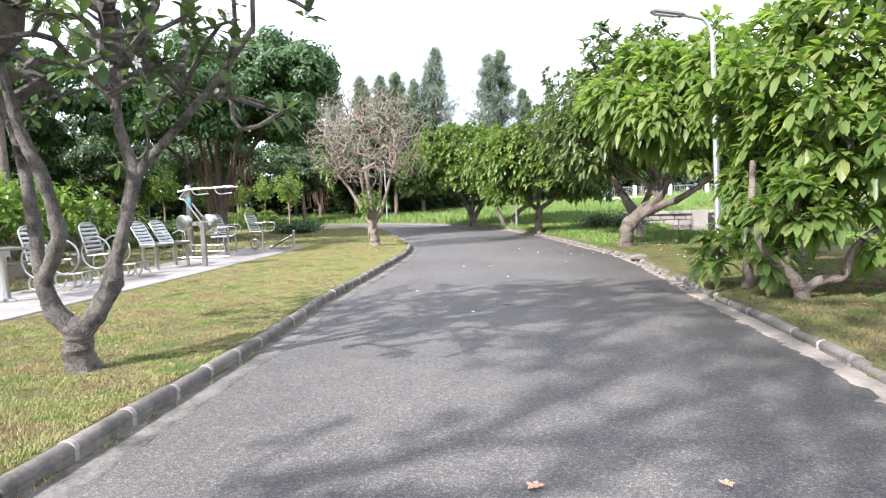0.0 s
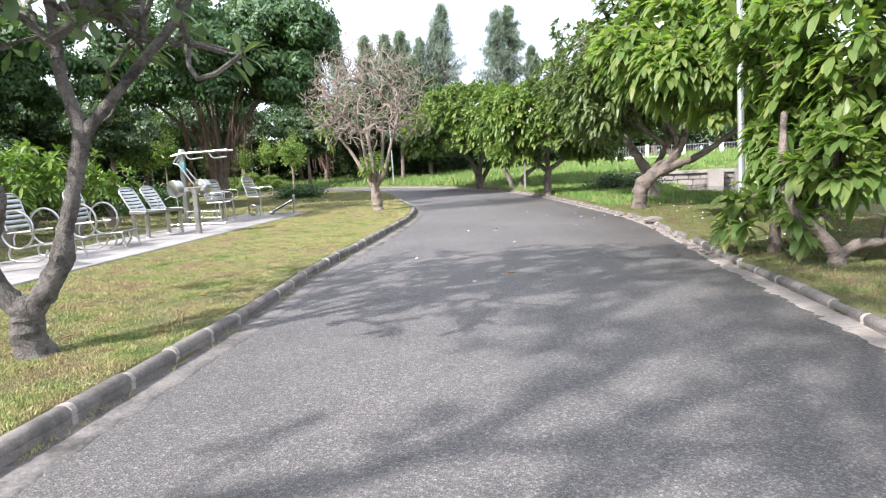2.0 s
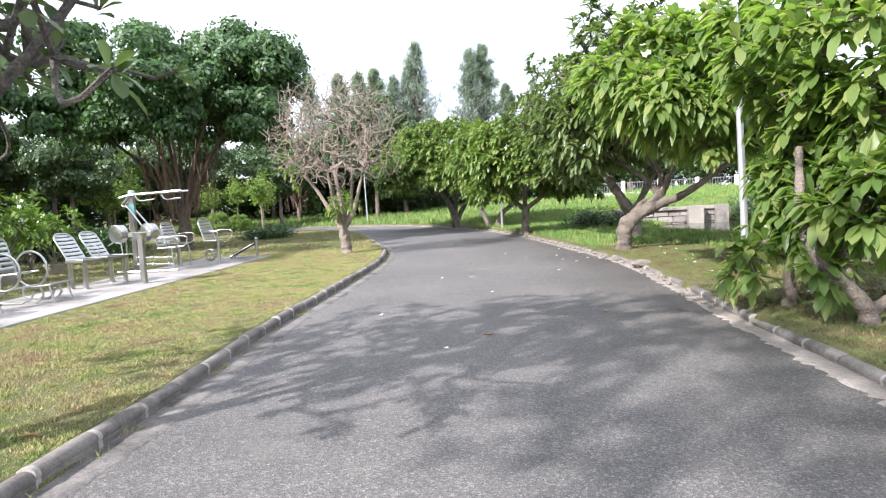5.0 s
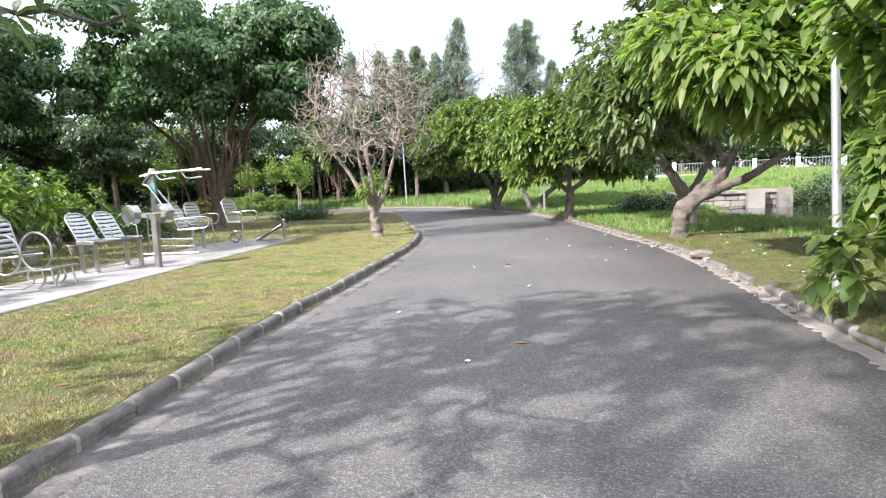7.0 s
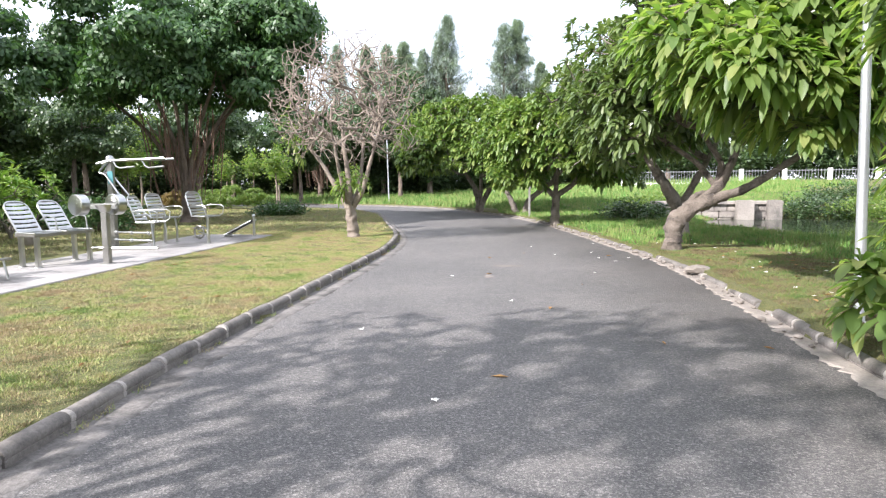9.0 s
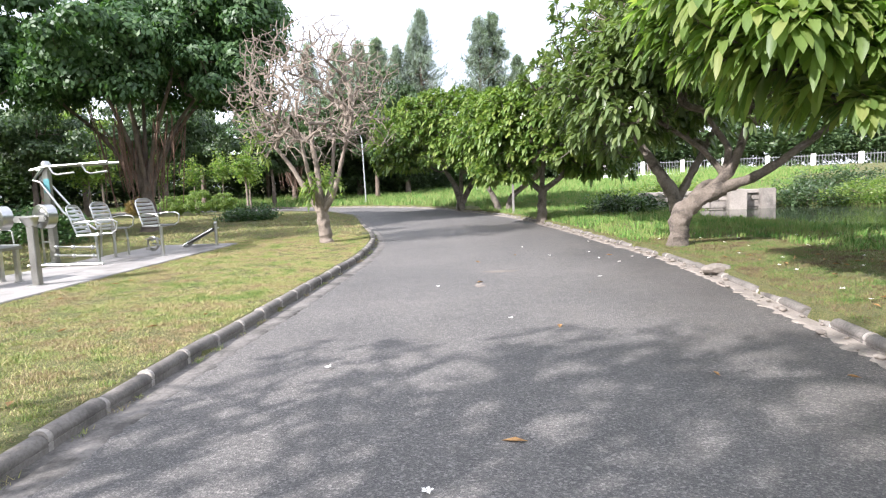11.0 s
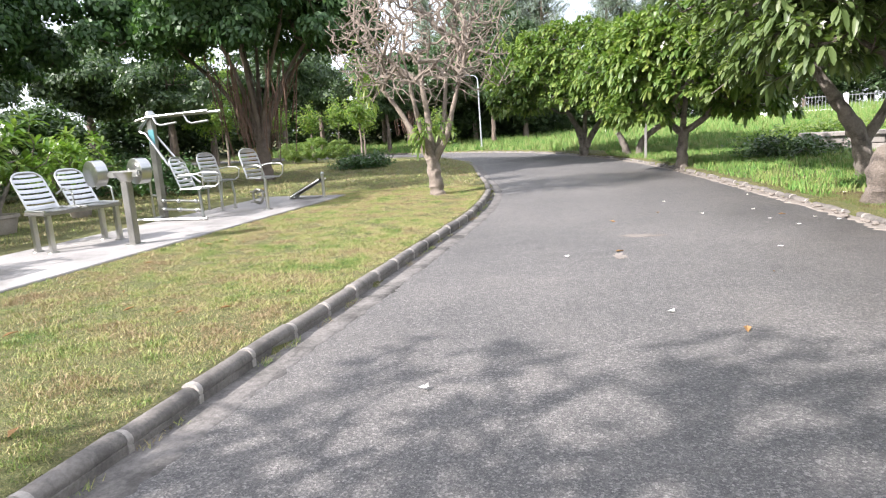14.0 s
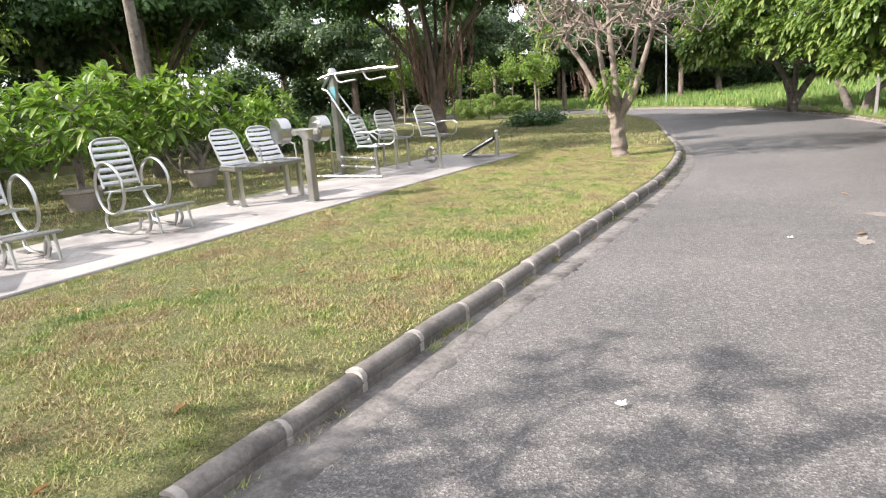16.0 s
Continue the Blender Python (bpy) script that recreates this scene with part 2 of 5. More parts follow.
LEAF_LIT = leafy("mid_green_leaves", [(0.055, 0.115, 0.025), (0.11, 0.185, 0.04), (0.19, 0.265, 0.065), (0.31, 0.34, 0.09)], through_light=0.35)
LEAF_RUST = leafy("rust_leaves", [(0.09, 0.09, 0.03), (0.16, 0.12, 0.04), (0.25, 0.16, 0.05), (0.34, 0.22, 0.08)])
LEAF_LIME = leafy("lime_leaves", [(0.07, 0.15, 0.025), (0.12, 0.215, 0.04), (0.19, 0.285, 0.06), (0.29, 0.34, 0.09)])
LEAF_FIG = leafy("fig_leaves", [(0.03, 0.072, 0.028), (0.05, 0.11, 0.038), (0.08, 0.155, 0.052), (0.13, 0.215, 0.075)], 0.5, 0.3)
LEAF_BACK = leafy("woodland_leaves", [(0.028, 0.055, 0.025), (0.048, 0.088, 0.035), (0.08, 0.13, 0.05), (0.125, 0.17, 0.07)], 0.45, 0.3)
# far needles: distance haze is mixed into these pale bluish tones
LEAF_PINE_HAZED = leafy("hazed_casuarina_needles", [(0.17, 0.215, 0.20), (0.23, 0.28, 0.26), (0.29, 0.34, 0.31), (0.35, 0.40, 0.35)], 0.7, 0.35)


# ---------------------------------------------------------------- mesh helpers
class Shape:
    """Gathers vertices and faces of one mesh."""

    def __init__(self):
        self.v, self.f = [], []

    def tube(self, points, radii, sides=8, closed=False):
        pts = [Vector(p) for p in points]
        n, base = len(pts), len(self.v)
        if isinstance(radii, (int, float)):
            radii = [radii] * n
        side = None
        for i, p in enumerate(pts):
            d = (pts[(i + 1) % n] - pts[i - 1]) if closed else (pts[min(i + 1, n - 1)] - pts[max(i - 1, 0)])
            d.normalize()
            if side is None:
                side = d.orthogonal().normalized()
            side = (side - d * side.dot(d)).normalized()
            up = d.cross(side)
            for k in range(sides):
                a = 2 * math.pi * k / sides
                self.v.append(p + (side * math.cos(a) + up * math.sin(a)) * radii[i])
        for i in range(n if closed else n - 1):
            j = (i + 1) % n
            for k in range(sides):
                q = (k + 1) % sides
                self.f.append((base + i * sides + k, base + i * sides + q, base + j * sides + q, base + j * sides + k))
        if not closed:
            self.f.append(tuple(base + k for k in reversed(range(sides))))
            self.f.append(tuple(base + (n - 1) * sides + k for k in range(sides)))
        return self

    def box(self, lo, hi, bevel=0.0, m=None):
        bm = bmesh.new()
        bmesh.ops.create_cube(bm, size=1.0)
        lo, hi = Vector(lo), Vector(hi)
        for v in bm.verts:
            v.co = Vector((a * b for a, b in zip(v.co, hi - lo))) + (lo + hi) / 2
        if bevel:
            bmesh.ops.bevel(bm, geom=bm.edges[:], offset=bevel, segments=2, affect="EDGES", clamp_overlap=True)
        return self.add(bm, m)

    def add(self, bm, m=None):
        base = len(self.v)
        bm.verts.index_update()
        self.v += [(m @ v.co) if m else v.co.copy() for v in bm.verts]
        self.f += [tuple(base + v.index for v in f.verts) for f in bm.faces]
        bm.free()
        return self

    def ball(self, at, r, detail=2, m=None):
        bm = bmesh.new()
        bmesh.ops.create_icosphere(bm, subdivisions=detail, radius=1.0)
        r = Vector(r) if not isinstance(r, (int, float)) else Vector((r, r, r))
        for v in bm.verts:
            v.co = Vector((a * b for a, b in zip(v.co, r))) + Vector(at)
        return self.add(bm, m)

    def lathe(self, profile, sides=20, at=(0, 0, 0), m=None):
        base, at = len(self.v), Vector(at)
        for r, z in profile:
            for k in range(sides):
                a = 2 * math.pi * k / sides
                p = at + Vector((r * math.cos(a), r * math.sin(a), z))
                self.v.append(m @ p if m else p)
        for i in range(len(profile) - 1):
            for k in range(sides):
                q = (k + 1) % sides
                self.f.append((base + i * sides + k, base + i * sides + q, base + (i + 1) * sides + q, base + (i + 1) * sides + k))
        return self

    def mesh(self, name, material, smooth=True):
        me = bpy.data.meshes.new(name)
        me.from_pydata([tuple(v) for v in self.v], [], self.f)
        me.materials.append(material)
        if smooth:
            me.polygons.foreach_set("use_smooth", [True] * len(me.polygons))
            me.set_sharp_from_angle(angle=radians(40))
        me.update()
        return me


def raw_mesh(name, verts, faces, material):
    """A mesh from arrays of vertices (n, 3) and equal faces (m, k)."""
    me = bpy.data.meshes.new(name)
    k = faces.shape[1]
    me.vertices.add(len(verts))
    me.vertices.foreach_set("co", verts.astype(np.float32).ravel())
    me.loops.add(faces.size)
    me.loops.foreach_set("vertex_index", faces.astype(np.int32).ravel())
    me.polygons.add(len(faces))
    me.polygons.foreach_set("loop_start", np.arange(0, faces.size, k, dtype=np.int32))
    me.materials.append(material)
    me.update()
    me.validate()
    return me


def part(name, shape, material, parent, label="", smooth=True):
    """Links a shape, or a mesh, as one object under a thing or a part."""
    ob = new(name, shape.mesh(name, material, smooth) if isinstance(shape, Shape) else shape)
    ob.parent = parent
    return tagged(ob, label)


def thing(name, at, label, category, group="", turn=0.0):
    ob = new(name)
    ob.empty_display_size = 0.1
    ob.matrix_basis = pose(*at, 0, 0, turn)
    return tagged(ob, label, category, group)


# ---------------------------------------------------------------- the plan
def smooth_line(points, step):
    """Points evenly spaced along a smooth curve through the given ones."""
    p = np.array(points, float)
    t = np.r_[0, np.cumsum(np.hypot(*np.diff(p, axis=0).T))]
    m = np.gradient(p, t, axis=0)
    fine = np.arange(0, t[-1], 0.05)
    i = np.clip(np.searchsorted(t, fine, "right") - 1, 0, len(t) - 2)
    h = (t[i + 1] - t[i])[:, None]
    u = ((fine - t[i])[:, None]) / h
    q = (2 * u**3 - 3 * u**2 + 1) * p[i] + (u**3 - 2 * u**2 + u) * h * m[i] + (-2 * u**3 + 3 * u**2) * p[i + 1] + (u**3 - u**2) * h * m[i + 1]
    s = np.r_[0, np.cumsum(np.hypot(*np.diff(q, axis=0).T))]
    at = np.arange(0, s[-1], step)
    return np.c_[np.interp(at, s, q[:, 0]), np.interp(at, s, q[:, 1])]


LEFT_EDGE = [(-2.0, -10), (-1.77, 0), (-1.66, 3.2), (-1.58, 4.6), (-1.51, 6.45), (-1.52, 8.3), (-1.47, 9.85), (-1.38, 11.3), (-1.25, 13.8),
             (-1.15, 16.6), (-1.3, 19.3), (-2.3, 24.5), (-4.5, 33), (-7.8, 38.6), (-13.8, 41.9), (-24, 44.2), (-60, 48)]
RIGHT_EDGE = [(3.1, -10), (3.3, 0), (3.44, 4.2), (3.56, 5.5), (3.73, 8.55), (3.91, 10.6), (4.07, 12.9), (4.05, 15.2), (3.82, 17.5), (3.31, 22.5),
              (2.5, 27.6), (0.83, 33.1), (-2.3, 39.6), (-6.4, 43.7), (-12, 46.5), (-24, 49.7), (-60, 53.5)]
left_line, right_line = smooth_line(LEFT_EDGE, 0.2), smooth_line(RIGHT_EDGE, 0.2)


def inside(poly, x, y):
    """Which of the places lie within a polygon."""
    hit = np.zeros(x.shape, bool)
    for (x0, y0), (x1, y1) in zip(poly, np.roll(poly, -1, axis=0)):
        if y0 != y1:
            hit ^= ((y0 > y) != (y1 > y)) & (x < (x1 - x0) * (y - y0) / (y1 - y0) + x0)
    return hit


def distance(line, x, y):
    line = line[::3]
    out = np.full(x.shape, 1e9)
    for a, b in zip(line[:-1], line[1:]):
        d = b - a
        t = np.clip(((x - a[0]) * d[0] + (y - a[1]) * d[1]) / (d @ d), 0, 1)
        out = np.minimum(out, np.hypot(x - a[0] - t * d[0], y - a[1] - t * d[1]))
    return out


road_poly = np.r_[left_line, right_line[::-1]]
beyond_poly = np.r_[right_line, [(-60, 400), (400, 400), (400, -10)]]
POND = (11.7, 23.8, 3.1, 4.6)
POND_Z = -0.02


def ground_height(x, y):
    """The lie of the land off the road: a lawn, a bank that rises beyond the road, a pond."""
    x, y = np.asarray(x, float), np.asarray(y, float)
    z = np.full(x.shape, 0.105)
    d = np.where(inside(beyond_poly, x, y), distance(right_line, x, y), 0.0)
    fade = np.clip((y - 28) / 8, 0, 1)
    z = z + np.minimum(0.062 * np.maximum(d - 2.0, 0), 1.35) * fade
    z = z + 0.03 * np.sin(x * 1.3 + 2) * np.sin(y * 0.9) * np.clip(d, 0, 1)
    e = ((x - POND[0]) / POND[2]) ** 2 + ((y - POND[1]) / POND[3]) ** 2
    return z - 0.6 * np.clip((1.6 - e) / 1.0, 0, 1) * (d > 0)


def spread(parts):
    return np.concatenate([np.arange(a, b, s) for a, b, s in parts])


def build_ground():
    xs = np.r_[-400, -250, -150, -100, spread([(-70, -9, 1.0), (-9, 6, 0.11), (6, 40, 0.6)]), 40, 60, 100, 150, 250, 400]
    ys = np.r_[-200, -80, -40, spread([(-20, -3, 1.0), (-3, 26, 0.14), (26, 60, 0.3)]), 60, 65, 75, 90, 120, 180, 280, 420]
    x, y = np.meshgrid(xs, ys)
    z = ground_height(x, y)
    z[inside(road_poly, x, y) | (distance(left_line, x, y) < 0.06) | (distance(right_line, x, y) < 0.06)] = -0.12
    n, m = x.shape
    k = np.arange(n * m).reshape(n, m)
    f = np.stack([k[:-1, :-1], k[:-1, 1:], k[1:, 1:], k[1:, :-1]], -1).reshape(-1, 4)
    me = raw_mesh("ground", np.stack([x, y, z], -1).reshape(-1, 3), f, TURF)
    me.polygons.foreach_set("use_smooth", [True] * len(me.polygons))
    tagged(new("ground", me), "worn green and straw-coloured turf beside the road", "ground", kind="structure")


def build_road():
    t = np.linspace(0, 1, 260)
    pick = lambda line: np.stack([np.interp(t, np.linspace(0, 1, len(line)), line[:, i]) for i in (0, 1)], -1)
    a, b = pick(left_line), pick(right_line)
    cols = 13
    u = np.linspace(0, 1, cols)[None, :, None]
    p = a[:, None] * (1 - u) + b[:, None] * u
    crown = 0.03 * (1 - (2 * u - 1) ** 2) + 0 * p[..., :1]
    v = np.concatenate([p, crown], -1).reshape(-1, 3)
    k = np.arange(len(t) * cols).reshape(len(t), cols)
    f = np.stack([k[:-1, :-1], k[:-1, 1:], k[1:, 1:], k[1:, :-1]], -1).reshape(-1, 4)
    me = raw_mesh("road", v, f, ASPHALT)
    me.polygons.foreach_set("use_smooth", [True] * len(me.polygons))
    tagged(new("road", me), "worn grey asphalt park road with coarse grit", "road", kind="structure")


build_ground()
build_road()


# ---------------------------------------------------------------- kerbs
KERB_LENGTH = 0.55


def kerb_profile():
    """Across the kerb, from the road side: an upright face, a step, a rounded top."""
    pts = [(-0.036, -0.05), (-0.034, 0.05), (-0.046, 0.06)]
    for k in range(8):
        a = math.pi * (-0.14 + 1.1 * k / 7)
        pts.append((-0.090 + 0.06 * math.cos(a), 0.078 + 0.047 * math.sin(a)))
    return pts + [(-0.150, -0.05)]


def sweep(frames, profile):
    """One solid through cross-frames (place, outward) along a line."""
    s = Shape()
    n = len(profile)
    for p, out, lift in frames:
        s.v += [Vector((p[0] + out[0] * c, p[1] + out[1] * c, z + lift)) for c, z in profile]
    for i in range(len(frames) - 1):
        for k in range(n):
            q = (k + 1) % n
            s.f.append((i * n + k, i * n + q, (i + 1) * n + q, (i + 1) * n + k))
    s.f += [tuple(range(n)), tuple(reversed(range((len(frames) - 1) * n, len(frames) * n)))]
    return s


def build_kerb(name, points, side, label, sink):
    """side: +1 where the road lies to the right of the line, -1 to the left."""
    line = smooth_line(points, KERB_LENGTH)
    fine = smooth_line(points, 0.055)
    root = tagged(new(name), label, "kerb", kind="structure")
    rng = random.Random(4)
    far = Shape()
    for i in range(len(line) - 1):
        a, b = Vector((*line[i], 0)), Vector((*line[i + 1], 0))
        d = (b - a).normalized()
        out = Vector((d.y, -d.x, 0)) * side
        lift = rng.uniform(-0.008, 0.008) - sink(line[i][1], rng)
        cuts = [0.012, 0.03, KERB_LENGTH / 2, KERB_LENGTH - 0.03, KERB_LENGTH - 0.012]
        frames = []
        for n, c in enumerate(cuts):
            p = a + (b - a) * (c / KERB_LENGTH) + out * rng.uniform(-0.004, 0.004)
            frames.append((p, out, lift - (0.008 if n in (0, 4) else 0)))
        s = sweep(frames, kerb_profile())
        if -2 < a.y < 36 and a.x > -6:
            part("kerbstone", s, KERB, root)
            if rng.random() < 0.92:
                j = sweep([(a + d * -0.022 + out * 0.004, out, lift + 0.006), (a + d * rng.uniform(0.01, 0.02) + out * 0.006, out, lift + 0.004)], kerb_profile())
                part("mortar_joint", j, MORTAR, root)
        else:
            n = len(far.v)
            far.v += s.v
            far.f += [tuple(n + k for k in f) for f in s.f]
    part("far_kerbstones", far, KERB, root)["kind"] = "stuff"
    return root


build_kerb("kerb_left", LEFT_EDGE, 1, "grey rounded concrete kerb with mortared joints", lambda y, r: 0.0)
build_kerb("kerb_right", RIGHT_EDGE, -1, "weathered low concrete kerb, half crumbled", lambda y, r: 0.03 + (0.012 + 0.025 * r.random() if y > 10 else 0.0))


def gutter(name, points, side, width, material, label, rough_edge):
    line = smooth_line(points, 0.07)
    line = line[(line[:, 1] > -6) & (line[:, 0] > -8)]
    d = np.gradient(line, axis=0)
    d /= np.hypot(*d.T)[:, None]
    out = np.c_[d[:, 1], -d[:, 0]] * side
    rng = np.random.default_rng(3)
    w = width + rough_edge * rng.normal(size=len(line))
    s = Shape()
    for p, o, k in zip(line, out, w):
        s.v += [Vector((*(p - o * 0.05), 0.014)), Vector((*(p + o * (0.03 + 0.5 * k)), 0.012)), Vector((*(p + o * (0.03 + k)), 0.013)), Vector((*(p + o * (0.045 + k)), 0.003))]
    for i in range(len(line) - 1):
        for k in range(3):
            s.f.append((4 * i + k, 4 * i + k + 1, 4 * i + k + 5, 4 * i + k + 4))
    tagged(new(name, s.mesh(name, material)), label, "gutter", kind="structure")


gutter("gutter_left", LEFT_EDGE, 1, 0.17, GUTTER, "grey cement gutter strip with cracked edge", 0.016)
gutter("gutter_right", RIGHT_EDGE, -1, 0.10, RUBBLE, "pale crumbled cement strip along the kerb", 0.03)


# ---------------------------------------------------------------- plants
def basis(d, up):
    """Unit axes for many directions at once."""
    d = d / np.linalg.norm(d, axis=1, keepdims=True)
    s = np.cross(d, up)
    s /= np.maximum(np.linalg.norm(s, axis=1, keepdims=True), 1e-6)
    return d, s, np.cross(s, d)


def leaf_arrays(at, d, up, length, width, droop):
    """Folded, drooping leaf blades, broadest beyond the middle with a blunt tip: nine points, eight faces each."""
    d, s, u = basis(d, up)
    L, W, droop, Z = length[:, None], width[:, None], droop[:, None], np.array([0, 0, 1.0])

    def along(t, fall):
        return at + d * L * t - Z * L * droop * fall

    low, mid, top, tip = along(0.3, 0.08), along(0.62, 0.32), along(0.87, 0.72), along(1.0, 1.0)
    v = np.stack([at, low + s * W * 0.26 + u * W * 0.07, mid + s * W * 0.5 + u * W * 0.12, top + s * W * 0.37 + u * W * 0.09, tip,
                  top - s * W * 0.37 + u * W * 0.09, mid - s * W * 0.5 + u * W * 0.12, low - s * W * 0.26 + u * W * 0.07, mid], 1)
    k = np.arange(len(at))[:, None, None] * 9
    f = np.array([(n, (n + 1) % 8, 8) for n in range(8)])[None] + k
    return v.reshape(-1, 3), f.reshape(-1, 3)


def rosettes(tips, outward, count, length, width, rng, spread_angle=1.0, droop=0.6):
    """Whorls of long leaves at the twigs' ends."""
    n = len(tips)
    at = np.repeat(tips, count, 0)
    axis = np.repeat(outward / np.linalg.norm(outward, axis=1, keepdims=True), count, 0)
    _, s, u = basis(axis, np.array([0.13, 0.21, 1.0]))
    a = np.tile(np.arange(count) * 2.4, n) + np.repeat(rng.uniform(0, 6.3, n), count)
    open_ = rng.uniform(0.35, 1.35, n * count) * spread_angle
    d = axis * np.cos(open_)[:, None] + (s * np.cos(a)[:, None] + u * np.sin(a)[:, None]) * np.sin(open_)[:, None]
    at = at - axis * rng.uniform(0, 0.08, n * count)[:, None]
    return leaf_arrays(at, d, np.array([0.05, 0.02, 1.0]), length * rng.uniform(0.7, 1.15, n * count), width * rng.uniform(0.8, 1.2, n * count), droop * rng.uniform(0.1, 1.9, n * count))


def small_leaves(centres, count, radius, size, rng, flat=0.5):
    """Clumps of small pointed leaves: four points, two faces each."""
    n = len(centres) * count
    at = np.repeat(centres, count, 0) + rng.normal(size=(n, 3)) * np.array([radius, radius, radius * 0.7])
    d = rng.normal(size=(n, 3))
    d[:, 2] = d[:, 2] * flat - 0.25
    d, s, u = basis(d, rng.normal(size=(n, 3)) * 0.5 + np.array([0, 0, 1.0]))
    L, W = size * rng.uniform(0.7, 1.3, n)[:, None], size * 0.24 * rng.uniform(0.8, 1.3, n)[:, None]
    v = np.stack([at, at + d * L * 0.5 + s * W, at + d * L, at + d * L * 0.5 - s * W], 1).reshape(-1, 3)
    k = np.arange(n)[:, None] * 4
    return v, np.concatenate([k + [0, 1, 2], k + [0, 2, 3]], 0)


def clump_leaves(centres, radii, count, size, rng, squash=0.7, under=-0.45):
    """Leaves laid over the outside of many uneven clumps, facing outward: four points, two faces each."""
    n = len(centres) * count
    o = rng.normal(size=(n, 3))
    o[:, 2] = np.where(o[:, 2] < under, -o[:, 2], o[:, 2])
    o /= np.linalg.norm(o, axis=1, keepdims=True)
    which = np.repeat(np.arange(len(centres)), count)
    lump = 1 + 0.22 * np.sin(o[:, 0] * 6 + which) * np.sin(o[:, 1] * 6 + which * 1.7) + 0.12 * np.sin(o[:, 2] * 11 + which)
    far = np.repeat(radii, count) * lump * rng.uniform(0.45, 1.1, n) ** 0.6
    at = centres[which] + o * far[:, None] * np.array([1, 1, squash])
    d = np.cross(o, rng.normal(size=(n, 3))) + np.array([0, 0, -0.35])
    d, s, u = basis(d, o + 0.55 * rng.normal(size=(n, 3)))
    L, W = size * rng.uniform(0.7, 1.3, n)[:, None], size * 0.27 * rng.uniform(0.8, 1.3, n)[:, None]
    v = np.stack([at, at + d * L * 0.55 + s * W, at + d * L, at + d * L * 0.55 - s * W], 1).reshape(-1, 3)
    k = np.arange(n)[:, None] * 4
    return v, np.concatenate([k + [0, 1, 2], k + [0, 2, 3]], 0)


def shell_points(n, centre, radii, rng, inner=0.55, cut=-1.0, lumps=0.25):
    """Places in the outer part of a lumpy ellipsoid, and the ways outward."""
    d = rng.normal(size=(n * 3, 3))
    d /= np.linalg.norm(d, axis=1, keepdims=True)
    d = d[d[:, 2] > cut][:n]
    lump = 1 + lumps * np.sin(d[:, 0] * 5 + centre[0]) * np.sin(d[:, 1] * 5 + centre[1]) + lumps * 0.6 * np.sin(d[:, 2] * 7 + d[:, 0] * 6)
    r = rng.uniform(inner**2, 1, len(d)) ** 0.5 * lump
    return np.array(centre) + d * r[:, None] * np.array(radii), d + np.array([0, 0, 0.3]) + 0.45 * np.array(to_sun)


